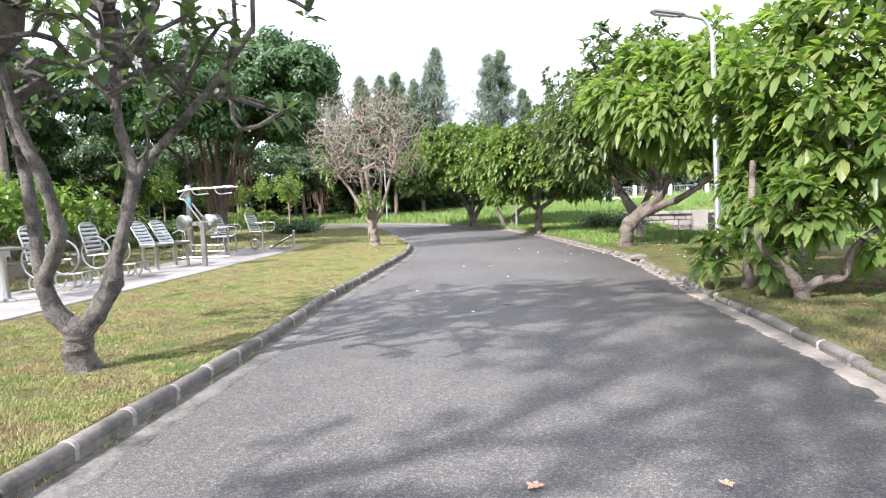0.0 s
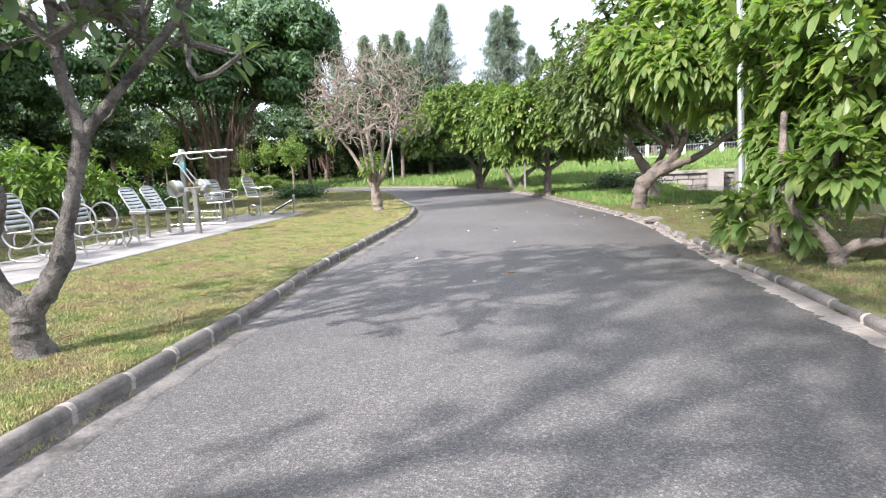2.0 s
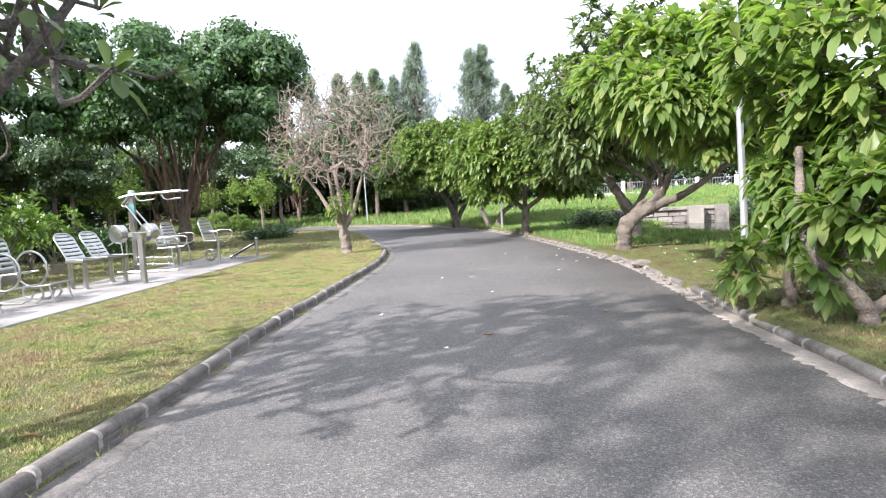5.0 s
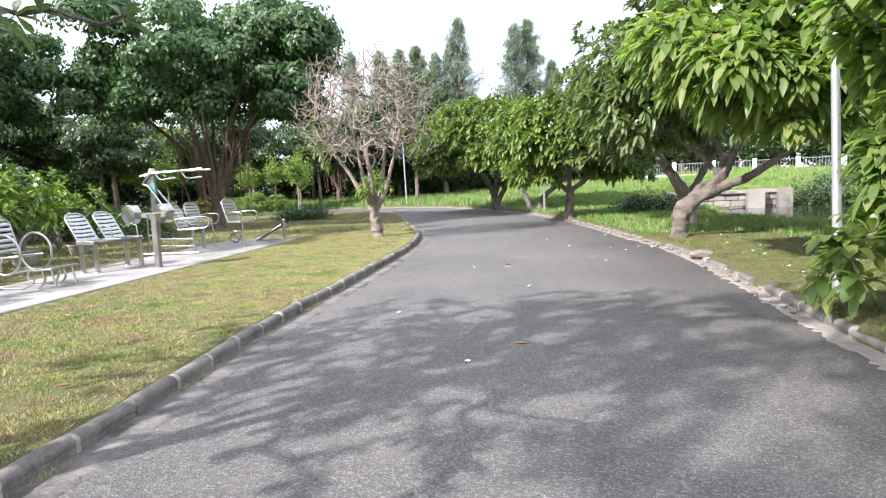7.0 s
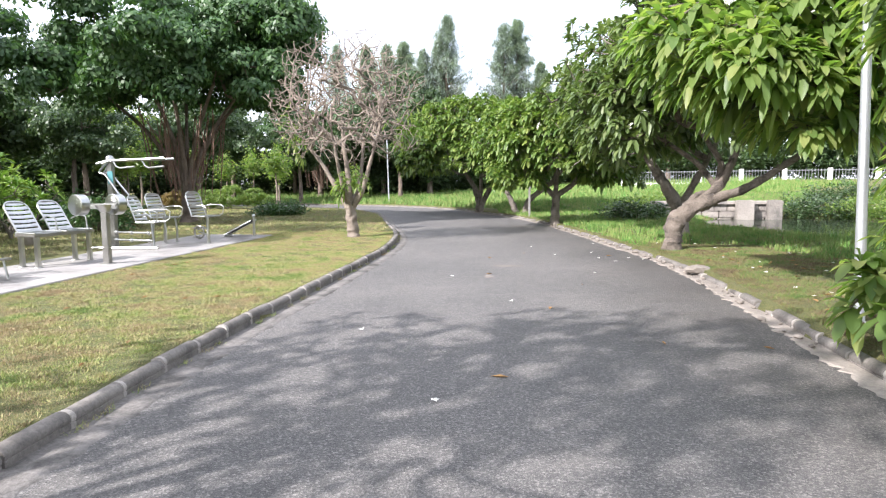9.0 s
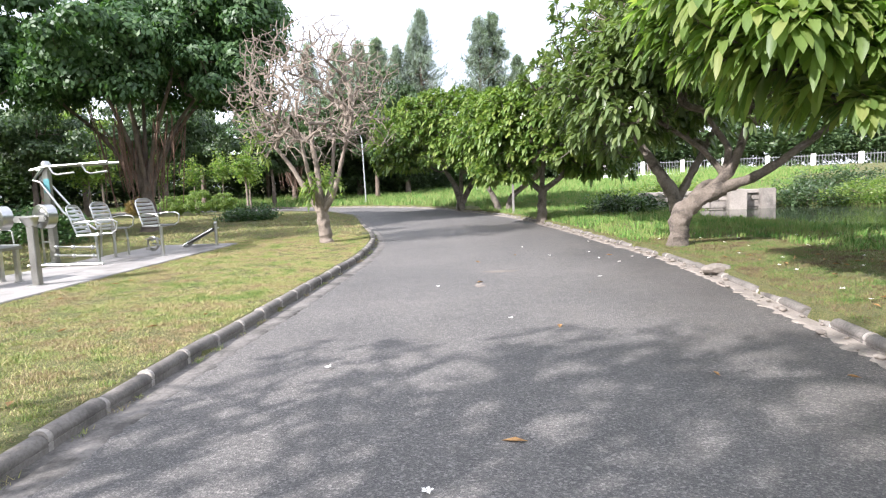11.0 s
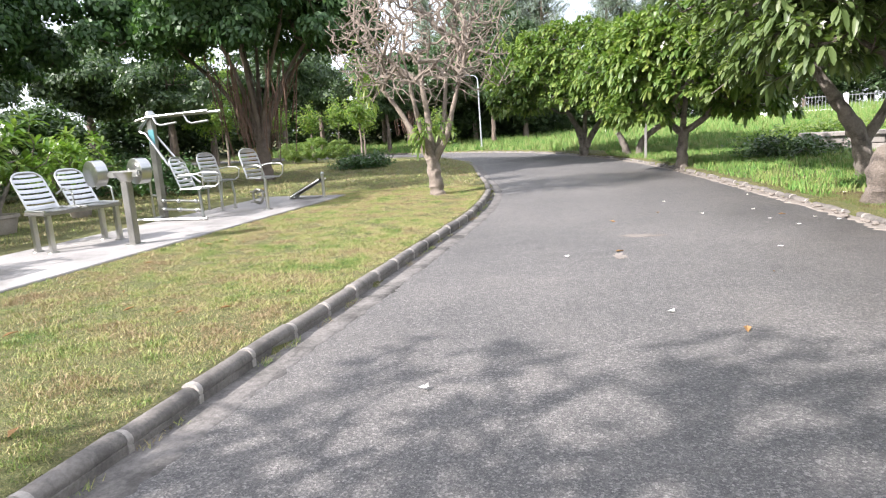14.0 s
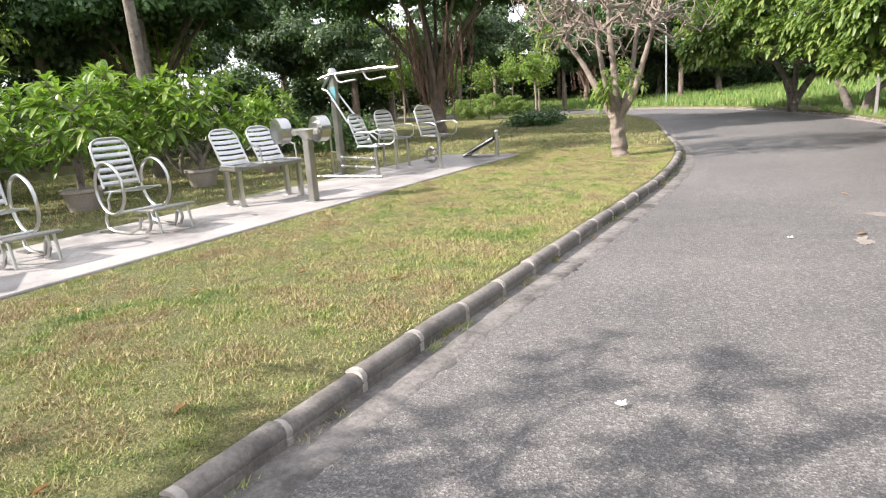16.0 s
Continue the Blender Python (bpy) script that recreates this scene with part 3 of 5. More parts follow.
def branch_tree(limbs, tips, twig, step, rng, power=2.4, limit=0.09, bend=0.10, sag=0.12):
    """A trunk and limbs (lists of place and radius), and branches that grow from the nearest wood to every tip."""
    shape = Shape()
    place, parent, fixed = [], [], []
    for limb in limbs:
        pts = np.array([p[:3] for p in limb], float)
        rad = np.array([p[3] for p in limb], float)
        t = np.linspace(0, len(pts) - 1, 8 * (len(pts) - 1) + 1)
        line = np.stack([np.interp(t, range(len(pts)), pts[:, i]) for i in range(3)], -1)
        for _ in range(2):
            line[1:-1] = (line[:-2] + 2 * line[1:-1] + line[2:]) / 4
        radius = np.interp(t, range(len(pts)), rad) * (1 + 0.03 * rng.normal(size=len(t)))
        radius = np.maximum(radius, 0.5 * np.interp(t, range(len(pts)), rad))
        first = len(shape.v)
        shape.tube(line, list(radius), 12)
        for i in range(first, len(shape.v)):
            v, c = shape.v[i], Vector(line[(i - first) // 12])
            k = 1 + 0.26 * noise.noise(v * 5.0) + 0.2 * noise.noise(v * 14.0) + 0.025 * math.sin(v.z * 42 + 3 * noise.noise(v * 4.0))
            shape.v[i] = c + (v - c) * k
        start = len(place)
        for i, p in enumerate(line):
            place.append(p)
            parent.append(start + i - 1 if i else -1)
            fixed.append(True)
    P = np.zeros((len(place) + len(tips) * 14, 3))
    P[: len(place)] = place
    n = len(place)
    heart = np.mean([limb[-1][:3] for limb in limbs], 0)
    free = np.where(P[:n, 2] > P[:n, 2].min() + 0.45 * np.ptp(P[:n, 2]), 1.0, 1.8)
    weight = np.ones(len(P))
    weight[:n] = free
    way = np.zeros((len(P), 3))
    for i in range(n):
        v = P[i] - P[parent[i]] if parent[i] >= 0 else np.array([0, 0, 1.0])
        way[i] = v / max(np.linalg.norm(v), 1e-6)
    for i in np.argsort(np.linalg.norm(tips - heart, axis=1)):
        gap = tips[i] - P[:n]
        far = np.linalg.norm(gap, axis=1)
        dist = far * weight[:n] * (1.75 - 0.75 * (gap * way[:n]).sum(1) / np.maximum(far, 1e-6))
        j = int(np.argmin(dist))
        d = np.linalg.norm(tips[i] - P[j])
        m = min(max(1, int(d / step)), 12)
        bow = rng.normal(size=3) * bend * d
        at = j
        for q in range(1, m + 1):
            u = q / m
            p = P[j] * (1 - u) + tips[i] * u + bow * math.sin(math.pi * u) + np.array([0, 0, -sag * d * math.sin(math.pi * u)])
            P[n] = p
            way[n] = (p - P[at]) / max(np.linalg.norm(p - P[at]), 1e-6)
            parent.append(at)
            fixed.append(False)
            at = n
            n += 1
    load = np.zeros(n)
    for i in range(n - 1, -1, -1):
        if not fixed[i]:
            load[i] = max(load[i], twig**power)
            load[parent[i]] += load[i]
    for i in range(n):
        if not fixed[i]:
            r1 = min(load[i] ** (1 / power), limit)
            r0 = r1 if fixed[parent[i]] else min(load[parent[i]] ** (1 / power), limit, r1 * 1.5)
            shape.tube([P[parent[i]], P[i]], [r0, r1], 5)
    return shape


def leaves_mesh(arrays, material, smooth=True):
    v = np.concatenate([a[0] for a in arrays])
    base = np.cumsum([0] + [len(a[0]) for a in arrays[:-1]])
    f = np.concatenate([a[1] + b for a, b in zip(arrays, base)])
    return raw_mesh("crown", v, f, material)


def blossoms(points, rng, size, material):
    """Five-petalled flowers in small bunches."""
    s = Shape()
    for p in points:
        for _ in range(rng.integers(2, 5)):
            c = Vector(p) + Vector(rng.normal(size=3) * size)
            n = Vector(rng.normal(size=3) + np.array([-0.5, -0.6, 0.7])).normalized()
            side = n.orthogonal().normalized()
            up = n.cross(side)
            for k in range(5):
                a = k * 1.2566
                d = side * math.cos(a) + up * math.sin(a)
                e = side * -math.sin(a) + up * math.cos(a)
                b = len(s.v)
                s.v += [c, c + d * size * 0.6 + e * size * 0.3 + n * size * 0.15, c + d * size + n * size * 0.2, c + d * size * 0.6 - e * size * 0.3 + n * size * 0.15]
                s.f.append((b, b + 1, b + 2, b + 3))
    return s.mesh("blossoms", material, False)


def frangipani(label, base, limbs, crowns, leaf, count, length, width, seed, bark=BARK, tips_per_crown=150, flowers=0, twig=0.011, cut=-0.7, group="frangipani trees", inner=0.55, droop=0.36, lumps=0.25):
    """limbs: relative to base; crowns: (centre, radii) relative to base."""
    rng = np.random.default_rng(seed)
    tree = thing("frangipani_tree", base, label, "tree", group)
    tips, outs = [], []
    for centre, radii, share in crowns:
        p, o = shell_points(int(tips_per_crown * share), centre, radii, rng, inner=inner, cut=cut, lumps=lumps)
        tips.append(p)
        outs.append(o)
    tips, outs = np.concatenate(tips), np.concatenate(outs)
    part("trunk", branch_tree(limbs, tips, twig, 0.18, rng, bend=0.16), bark, tree)
    part("crown", leaves_mesh([rosettes(tips, outs, count, length, width, rng, 1.0, droop)], leaf), leaf, tree)
    if flowers:
        top = tips[rng.choice(len(tips), flowers, replace=False)] + outs[:flowers] * 0
        part("blossoms", blossoms(top + np.array([-0.05, -0.08, 0.12]), rng, 0.05, PETAL), PETAL, tree, "small white five-petalled flowers")
    return tree


# frangipani by the slab: two dark limbs from a short stout trunk
tree_a = frangipani(
    "old frangipani with a forked grey trunk and sparse dark crown", (-2.68, 4.83, 0.09),
    [[(0, 0, -0.05, 0.16), (-0.02, 0, 0.08, 0.125), (-0.03, 0.0, 0.25, 0.115), (-0.03, 0, 0.38, 0.11), (-0.03, 0, 0.47, 0.05)],
     [(-0.05, 0, 0.34, 0.085), (-0.2, -0.02, 0.50, 0.075), (-0.28, -0.04, 0.78, 0.07), (-0.18, -0.06, 0.92, 0.06), (-0.05, -0.1, 1.15, 0.055), (-0.1, -0.15, 1.55, 0.05), (-0.25, -0.2, 2.0, 0.045), (-0.3, -0.3, 2.6, 0.03)],
     [(-0.28, -0.04, 0.80, 0.06), (-0.36, 0.05, 1.1, 0.055), (-0.42, 0.1, 1.45, 0.05), (-0.55, 0.2, 1.9, 0.042), (-0.9, 0.4, 2.5, 0.03)],
     [(0.02, 0, 0.36, 0.085), (0.14, 0.04, 0.52, 0.075), (0.25, 0.08, 0.74, 0.082), (0.27, 0.1, 0.9, 0.06), (0.36, 0.14, 1.25, 0.055), (0.46, 0.16, 1.65, 0.055), (0.32, 0.2, 2.05, 0.045), (0.27, 0.25, 2.6, 0.035)],
     [(0.46, 0.16, 1.62, 0.045), (0.75, 0.3, 2.0, 0.04), (1.1, 0.45, 2.45, 0.032), (1.4, 0.55, 2.9, 0.025)]],
    # the third, highest crown stays out of view; added to shade the road
    [((-0.3, 0.3, 2.75), (2.2, 2.1, 1.3), 1.0), ((0.1, 0.2, 4.1), (1.9, 1.9, 0.9), 0.4), ((0.5, -1.1, 5.2), (2.1, 2.0, 0.8), 0.8)], LEAF_DARK, 5, 0.2, 0.08, 11, bark=DARKBARK, tips_per_crown=270, flowers=8, cut=-0.5, twig=0.017, inner=0.3, droop=0.2)
# its neighbour, whose shadow falls across the road at the start
copy_thing(tree_a, pose(-4.2, -3.7, 0.09, 0, 0, 140) @ Matrix.Diagonal((1.45, 1.45, 1.4, 1)))

# bare tree in the lawn's tip
def bare_tree():
    rng = np.random.default_rng(5)
    tree = thing("bare_tree", (-2.44, 19.2, 0.09), "leafless pale-barked frangipani with a dense fan of twigs", "tree", "frangipani trees")
    tips, outs = shell_points(2700, (-0.2, 0, 3.2), (1.95, 1.7, 1.8), rng, inner=0.5, cut=-0.75, lumps=0.15)
    limbs = [[(0.02, 0, -0.05, 0.2), (0.0, 0, 0.15, 0.15), (-0.03, 0, 0.5, 0.135), (-0.07, 0, 0.8, 0.12), (-0.07, 0, 0.95, 0.07), (-0.07, 0, 1.05, 0.03)],
             [(-0.1, 0, 0.75, 0.09), (-0.35, 0, 1.15, 0.07), (-0.7, 0.1, 1.75, 0.05), (-1.1, 0.1, 2.3, 0.035)],
             [(-0.05, 0, 0.8, 0.09), (-0.1, 0.1, 1.4, 0.07), (-0.2, 0.1, 2.2, 0.05), (-0.25, 0.1, 3.0, 0.03)],
             [(0.0, 0, 0.75, 0.08), (0.3, -0.1, 1.2, 0.06), (0.5, -0.15, 1.9, 0.045), (0.75, -0.2, 2.6, 0.03)],
             [(0.0, 0.05, 0.8, 0.07), (0.15, 0.35, 1.5, 0.05), (0.2, 0.6, 2.4, 0.035)],
             [(-0.05, -0.05, 0.8, 0.07), (-0.2, -0.4, 1.5, 0.05), (-0.3, -0.6, 2.4, 0.035)]]
    part("trunk", branch_tree(limbs, tips, 0.0078, 0.3, rng, 2.5, 0.045, 0.05, 0.03), PALEBARK, tree)
    low, out = shell_points(26, (-0.05, -0.3, 1.35), (0.6, 0.4, 0.4), rng, inner=0.2)
    side, out2 = shell_points(22, (-1.5, 0.2, 2.7), (0.4, 0.6, 0.8), rng, inner=0.2)
    right, out3 = shell_points(22, (1.3, 0.2, 2.9), (0.4, 0.5, 0.7), rng, inner=0.2)
    part("foliage", leaves_mesh([rosettes(np.r_[low, side, right], np.r_[out, out2, out3], 8, 0.16, 0.05, rng)], LEAF_BRIGHT), LEAF_BRIGHT, tree, "few green leaf tufts low on the limbs")["kind"] = "stuff"


bare_tree()

# big-leaved frangipani bushes by the kerb
frangipani(
    "large-leaved frangipani bush leaning over the kerb", (4.5, 7.4, 0.09),
    [[(0, 0, -0.05, 0.1), (-0.03, 0, 0.16, 0.085), (-0.15, 0.02, 0.32, 0.07), (-0.42, 0.1, 0.6, 0.06), (-0.5, 0.25, 1.0, 0.05), (-0.4, 0.45, 1.7, 0.035)],
     [(-0.16, 0.03, 0.34, 0.05), (-0.2, 0.1, 0.62, 0.045), (0.05, 0.25, 1.1, 0.04), (0.4, 0.4, 1.9, 0.03)],
     [(0.0, 0, 0.13, 0.07), (0.2, 0.02, 0.24, 0.055), (0.5, 0.05, 0.26, 0.05), (0.62, 0.1, 0.62, 0.04), (1.1, 0.25, 0.9, 0.035), (1.3, 0.4, 1.6, 0.03)],
     [(-0.2, 1.05, -0.02, 0.08), (-0.22, 1.0, 0.4, 0.07), (-0.1, 0.9, 1.1, 0.055), (0.2, 0.7, 2.2, 0.04)]],
    [((0.75, 0.6, 2.6), (1.4, 1.35, 1.45), 1.0), ((0.05, 1.0, 1.3), (0.45, 0.55, 0.75), 0.22), ((0.1, -0.05, 1.2), (0.6, 0.4, 0.4), 0.09),
     ((-0.55, 1.15, 0.6), (0.28, 0.35, 0.3), 0.035), ((-0.3, 0.3, 0.55), (0.25, 0.3, 0.2), 0.02), ((1.1, 0.1, 0.6), (0.4, 0.3, 0.2), 0.02), ((1.5, 0.8, 1.3), (0.8, 0.8, 0.5), 0.1)],
    LEAF_BRIGHT, 12, 0.27, 0.1, 21, bark=GNARLED, droop=0.42, tips_per_crown=420, flowers=5, cut=-0.85, inner=0.65)
frangipani(
    "yellow-green frangipani with broad drooping leaves over the road", (6.3, 11.2, 0.09),
    [[(0, 0, -0.05, 0.16), (-0.1, 0, 0.6, 0.13), (-0.35, 0.1, 1.2, 0.1), (-0.8, 0.2, 1.8, 0.07), (-1.4, 0.3, 2.3, 0.05)],
     [(-0.2, 0, 0.9, 0.09), (0.3, 0.1, 1.7, 0.06), (0.5, 0.2, 2.5, 0.04)]],
    [((-1.7, 0.4, 3.0), (1.75, 1.4, 1.2), 1.0), ((-2.3, -0.3, 2.6), (0.9, 0.6, 0.65), 0.25), ((-1.6, 0.0, 2.1), (0.7, 0.6, 0.4), 0.12)], LEAF_BRIGHT, 12, 0.30, 0.1, 22, bark=GNARLED, droop=0.5, tips_per_crown=400, flowers=4, cut=-0.6, inner=0.65)
frangipani(
    "gnarled leaning frangipani with dark crown and white flowers", (4.5, 15.9, 0.08),
    [[(0, 0, -0.05, 0.195), (0.0, 0, 0.3, 0.164), (0.05, 0, 0.62, 0.172), (0.35, 0, 0.85, 0.148), (0.75, -0.05, 1.02, 0.133)],
     [(0.7, 0, 1.0, 0.101), (1.3, -0.1, 1.2, 0.086), (1.9, -0.15, 1.6, 0.062), (2.6, -0.2, 2.1, 0.047)],
     [(0.5, 0, 0.95, 0.101), (0.95, 0.1, 1.35, 0.086), (1.15, 0.15, 1.8, 0.07), (1.3, 0.2, 2.4, 0.047)],
     [(0.1, 0.02, 0.65, 0.109), (0.45, 0.1, 1.05, 0.086), (0.85, 0.2, 1.15, 0.078), (0.95, 0.2, 1.7, 0.062), (0.5, 0.3, 2.4, 0.039)],
     [(0.85, 0.1, 1.2, 0.062), (0.5, 0.2, 1.7, 0.047), (-0.2, 0.3, 2.2, 0.035), (-0.8, 0.3, 2.6, 0.023)]],
    [((0.5, 0.2, 3.6), (2.0, 2.0, 1.8), 1.0), ((2.5, 0, 2.9), (1.3, 1.2, 1.0), 0.3), ((-0.9, 0.3, 2.7), (0.9, 1.0, 1.1), 0.2)], LEAF_OLIVE, 12, 0.24, 0.085, 23, bark=GNARLED, droop=0.45, tips_per_crown=900, flowers=26, twig=0.012, cut=-0.75)
frangipani(
    "tall dark frangipani dotted with white flowers", (5.9, 19.8, 0.08),
    [[(0, 0, -0.05, 0.2), (-0.2, 0, 0.8, 0.16), (-0.7, 0, 1.6, 0.11), (-1.2, 0.1, 2.4, 0.06)], [(-0.1, 0, 0.7, 0.11), (0.4, 0, 1.6, 0.08), (0.8, 0, 2.4, 0.05)]],
    [((-1.0, 0, 3.4), (2.2, 2.0, 2.2), 1.0)], LEAF_OLIVE, 12, 0.26, 0.085, 24, tips_per_crown=900, flowers=18)
frangipani(
    "rounded frangipani with yellow-green top beside the road", (3.15, 24.1, 0.08),
    [[(0, 0, -0.05, 0.17), (0.0, 0, 0.5, 0.13), (0.05, 0, 1.0, 0.12)], [(0, 0, 0.9, 0.09), (-0.6, 0, 1.4, 0.07), (-1.1, 0.1, 1.9, 0.05)], [(0, 0, 0.9, 0.09), (0.6, 0, 1.3, 0.07), (1.2, 0, 1.9, 0.05)], [(0, 0, 0.9, 0.08), (0.1, 0, 2.2, 0.05)]],
    [((0.1, 0, 2.6), (2.4, 2.1, 1.6), 1.0), ((-1.2, -0.3, 1.6), (0.9, 0.9, 0.6), 0.12), ((1.6, -0.3, 1.7), (1.1, 0.9, 0.7), 0.15)], LEAF_LIT, 14, 0.24, 0.09, 25, tips_per_crown=1250, flowers=10, cut=-0.5, inner=0.72, droop=0.45, lumps=0.12)
frangipani(
    "spreading frangipani with several dark stems beside the road", (2.25, 30.9, 0.08),
    [[(0, 0, -0.05, 0.15), (-0.2, 0, 0.5, 0.12), (-0.6, 0, 1.3, 0.08), (-0.9, 0, 2.0, 0.05)], [(0.3, 0, -0.05, 0.14), (0.5, 0, 0.6, 0.11), (1.3, 0, 1.2, 0.09), (2.0, 0, 1.9, 0.05)]],
    [((0.5, 0, 2.8), (2.6, 2.2, 2.0), 1.0)], LEAF_LIT, 14, 0.25, 0.09, 26, tips_per_crown=1250, flowers=6, cut=-0.5, inner=0.72, droop=0.45, lumps=0.12)
frangipani(
    "broad dome-shaped frangipani with a forked dark trunk", (0.64, 33.9, 0.08),
    [[(0, 0, -0.05, 0.22), (-0.05, 0, 0.5, 0.16), (-0.3, 0, 1.2, 0.12), (-0.8, 0, 2.0, 0.07)], [(0.05, 0, 0.3, 0.14), (0.5, 0, 1.1, 0.11), (1.2, 0, 1.9, 0.07)], [(0, 0, 0.5, 0.12), (0.1, 0.2, 2.4, 0.06)]],
    [((-0.2, 0, 3.1), (3.6, 2.8, 2.3), 1.0), ((-2.6, -0.5, 2.3), (1.2, 1.2, 0.9), 0.1)], LEAF_LIT, 14, 0.26, 0.095, 27, tips_per_crown=2000, flowers=8, cut=-0.5, inner=0.78, droop=0.45, lumps=0.12)


# fig tree with hanging roots
def fig_tree(base, label, size, seed, leaf, clumps, roots=60):
    rng = np.random.default_rng(seed)
    tree = thing("fig_tree", base, label, "tree", "fig trees")
    tips, outs = shell_points(clumps, (-0.3 * size, 0, 5.5 * size), (5.0 * size, 4.4 * size, 2.6 * size), rng, inner=0.4, cut=-0.55, lumps=0.25)
    limbs = [[(0, 0, -0.1, 0.36 * size), (0, 0, 0.4 * size, 0.24 * size), (0, 0, 1.0 * size, 0.22 * size), (0.05, 0, 1.6 * size, 0.2 * size)]]
    for k in range(8):
        a = k * 0.785 + 0.2 + rng.normal() * 0.15
        c, s = math.cos(a), math.sin(a)
        spread_ = rng.uniform(0.5, 1.2)
        limbs.append([(0.1 * c, 0.1 * s, (1.0 + 0.05 * k) * size, 0.10 * size), (0.35 * c * size * spread_, 0.35 * s * size * spread_, 2.0 * size, 0.085 * size), (1.3 * c * size * spread_, 1.2 * s * size * spread_, 3.4 * size, 0.065 * size), (2.7 * c * size * spread_, 2.4 * s * size * spread_, 4.8 * size, 0.05 * size)])
    part("trunk", branch_tree(limbs, tips, 0.016, 0.5, rng, 2.4, 0.09), BROWNBARK, tree)
    part("crown", leaves_mesh([clump_leaves(tips, rng.uniform(0.55, 1.05, len(tips)) * size, 640, 0.19, rng)], leaf), leaf, tree)
    for _ in range(roots):
        a, r = rng.uniform(0, 6.3), rng.uniform(0.25, 1.7) * size
        top = Vector((r * math.cos(a), r * math.sin(a), (2.1 + 1.2 * r) * size))
        foot = Vector((top.x * rng.uniform(0.45, 0.95), top.y * rng.uniform(0.45, 0.95), rng.uniform(0.7, 2.4) * size))
        sway = Vector((rng.normal() * 0.1, rng.normal() * 0.1, 0))
        part("hanging_root", Shape().tube([top, top.lerp(foot, 0.5) + sway, foot], [0.016, 0.02, 0.012], 5), REDROOT, tree)
    return tree


fig_tree((-9.9, 25.8, 0.08), "large dark fig tree with many fused stems", 1.0, 31, LEAF_FIG, 190, 80)
fig_tree((-18.5, 21.5, 0.08), "fig tree with a broad dark crown", 1.0, 33, LEAF_FIG, 150, 16)
fig_tree((-12.5, 54.0, 0.3), "fig tree with red-brown hanging roots", 0.9, 32, LEAF_FIG, 60, 70)


# background woodland
def wood_tree(name, label, seed, height, radii, clumps, leaf, count=90, size=0.27, z0=0.3):
    rng = np.random.default_rng(seed)
    tree = thing(name, (0, 0, -50), label, "tree", "background trees")
    mid = height * (1 + z0) / 2
    tips, _ = shell_points(clumps, (0, 0, mid), (radii, radii, height * (1 - z0) / 2), rng, inner=0.45, lumps=0.3)
    limbs = [[(0, 0, -0.2, 0.22), (0.05, 0, height * 0.25, 0.17), (-0.05, 0.1, height * 0.5, 0.12), (0, 0, height * 0.75, 0.06)]]
    part("trunk", branch_tree(limbs, tips[:90], 0.016, 0.7, rng), BROWNBARK, tree)
    part("crown", leaves_mesh([clump_leaves(tips, rng.uniform(0.55, 1.05, len(tips)), count, size, rng)], leaf), leaf, tree)
    return tree


def casuarina(seed, height):
    """A tall narrow needle tree, its sprays in drooping tiers."""
    rng = np.random.default_rng(seed)
    tree = thing("casuarina_tree", (0, 0, -50), "tall narrow grey-green casuarina tree", "tree", "casuarina trees")
    s = Shape()
    s.tube([(0, 0, -0.2), (0.1, 0, height * 0.5), (0, 0, height)], [0.24, 0.14, 0.02], 8)
    v, f = [], []
    n = 300
    z = rng.uniform(0.1, 1, n) ** 0.85 * height
    taper = np.clip((height - z) / height, 0, 1)
    a = rng.uniform(0, 6.3, n)
    wide = (0.15 + 4.3 * taper**0.85) * rng.uniform(0.3, 1.0, n) * (1 + 0.25 * np.sin(z * 2.3 + a))
    tip = np.stack([wide * np.cos(a), wide * np.sin(a), z + wide * rng.uniform(0.25, 0.8, n)], 1)
    for p, q in zip(tip, z):
        s.tube([(0, 0, q), tuple(p)], [0.03, 0.01], 4)
    m = 56
    t = 1.06 - 0.75 * rng.uniform(0, 1, (n, m, 1)) ** 1.4
    at = (np.c_[np.zeros((n, 2)), z][:, None] * (1 - t) + tip[:, None] * t).reshape(-1, 3) + rng.normal(size=(n * m, 3)) * np.array([0.11, 0.11, 0.14])
    d = rng.normal(size=(n * m, 3)) * 0.5 + np.repeat(np.stack([np.cos(a), np.sin(a), 0.3 + 0 * a], 1), m, 0) * 0.5 - np.array([0, 0, 0.2])
    d, side, _ = basis(d, np.array([0.3, 0.2, 1.0]))
    L = rng.uniform(0.25, 0.6, n * m)[:, None]
    v = np.stack([at - side * 0.028, at + side * 0.028, at + d * L], 1).reshape(-1, 3)
    f = np.arange(n * m * 3).reshape(-1, 3)
    part("trunk", s, BROWNBARK, tree)
    part("crown", raw_mesh("crown", v, f, LEAF_PINE_HAZED), LEAF_PINE_HAZED, tree)
    return tree


def plant_out(template, places):
    for x, y, size, turn in places:
        z = float(ground_height(np.array([x]), np.array([y]))[0])
        copy_thing(template, pose(x, y, z - 0.05, 0, 0, turn) @ Matrix.Diagonal((size, size, size, 1)))
    for ob in (*template.children_recursive, template):
        bpy.data.objects.remove(ob)


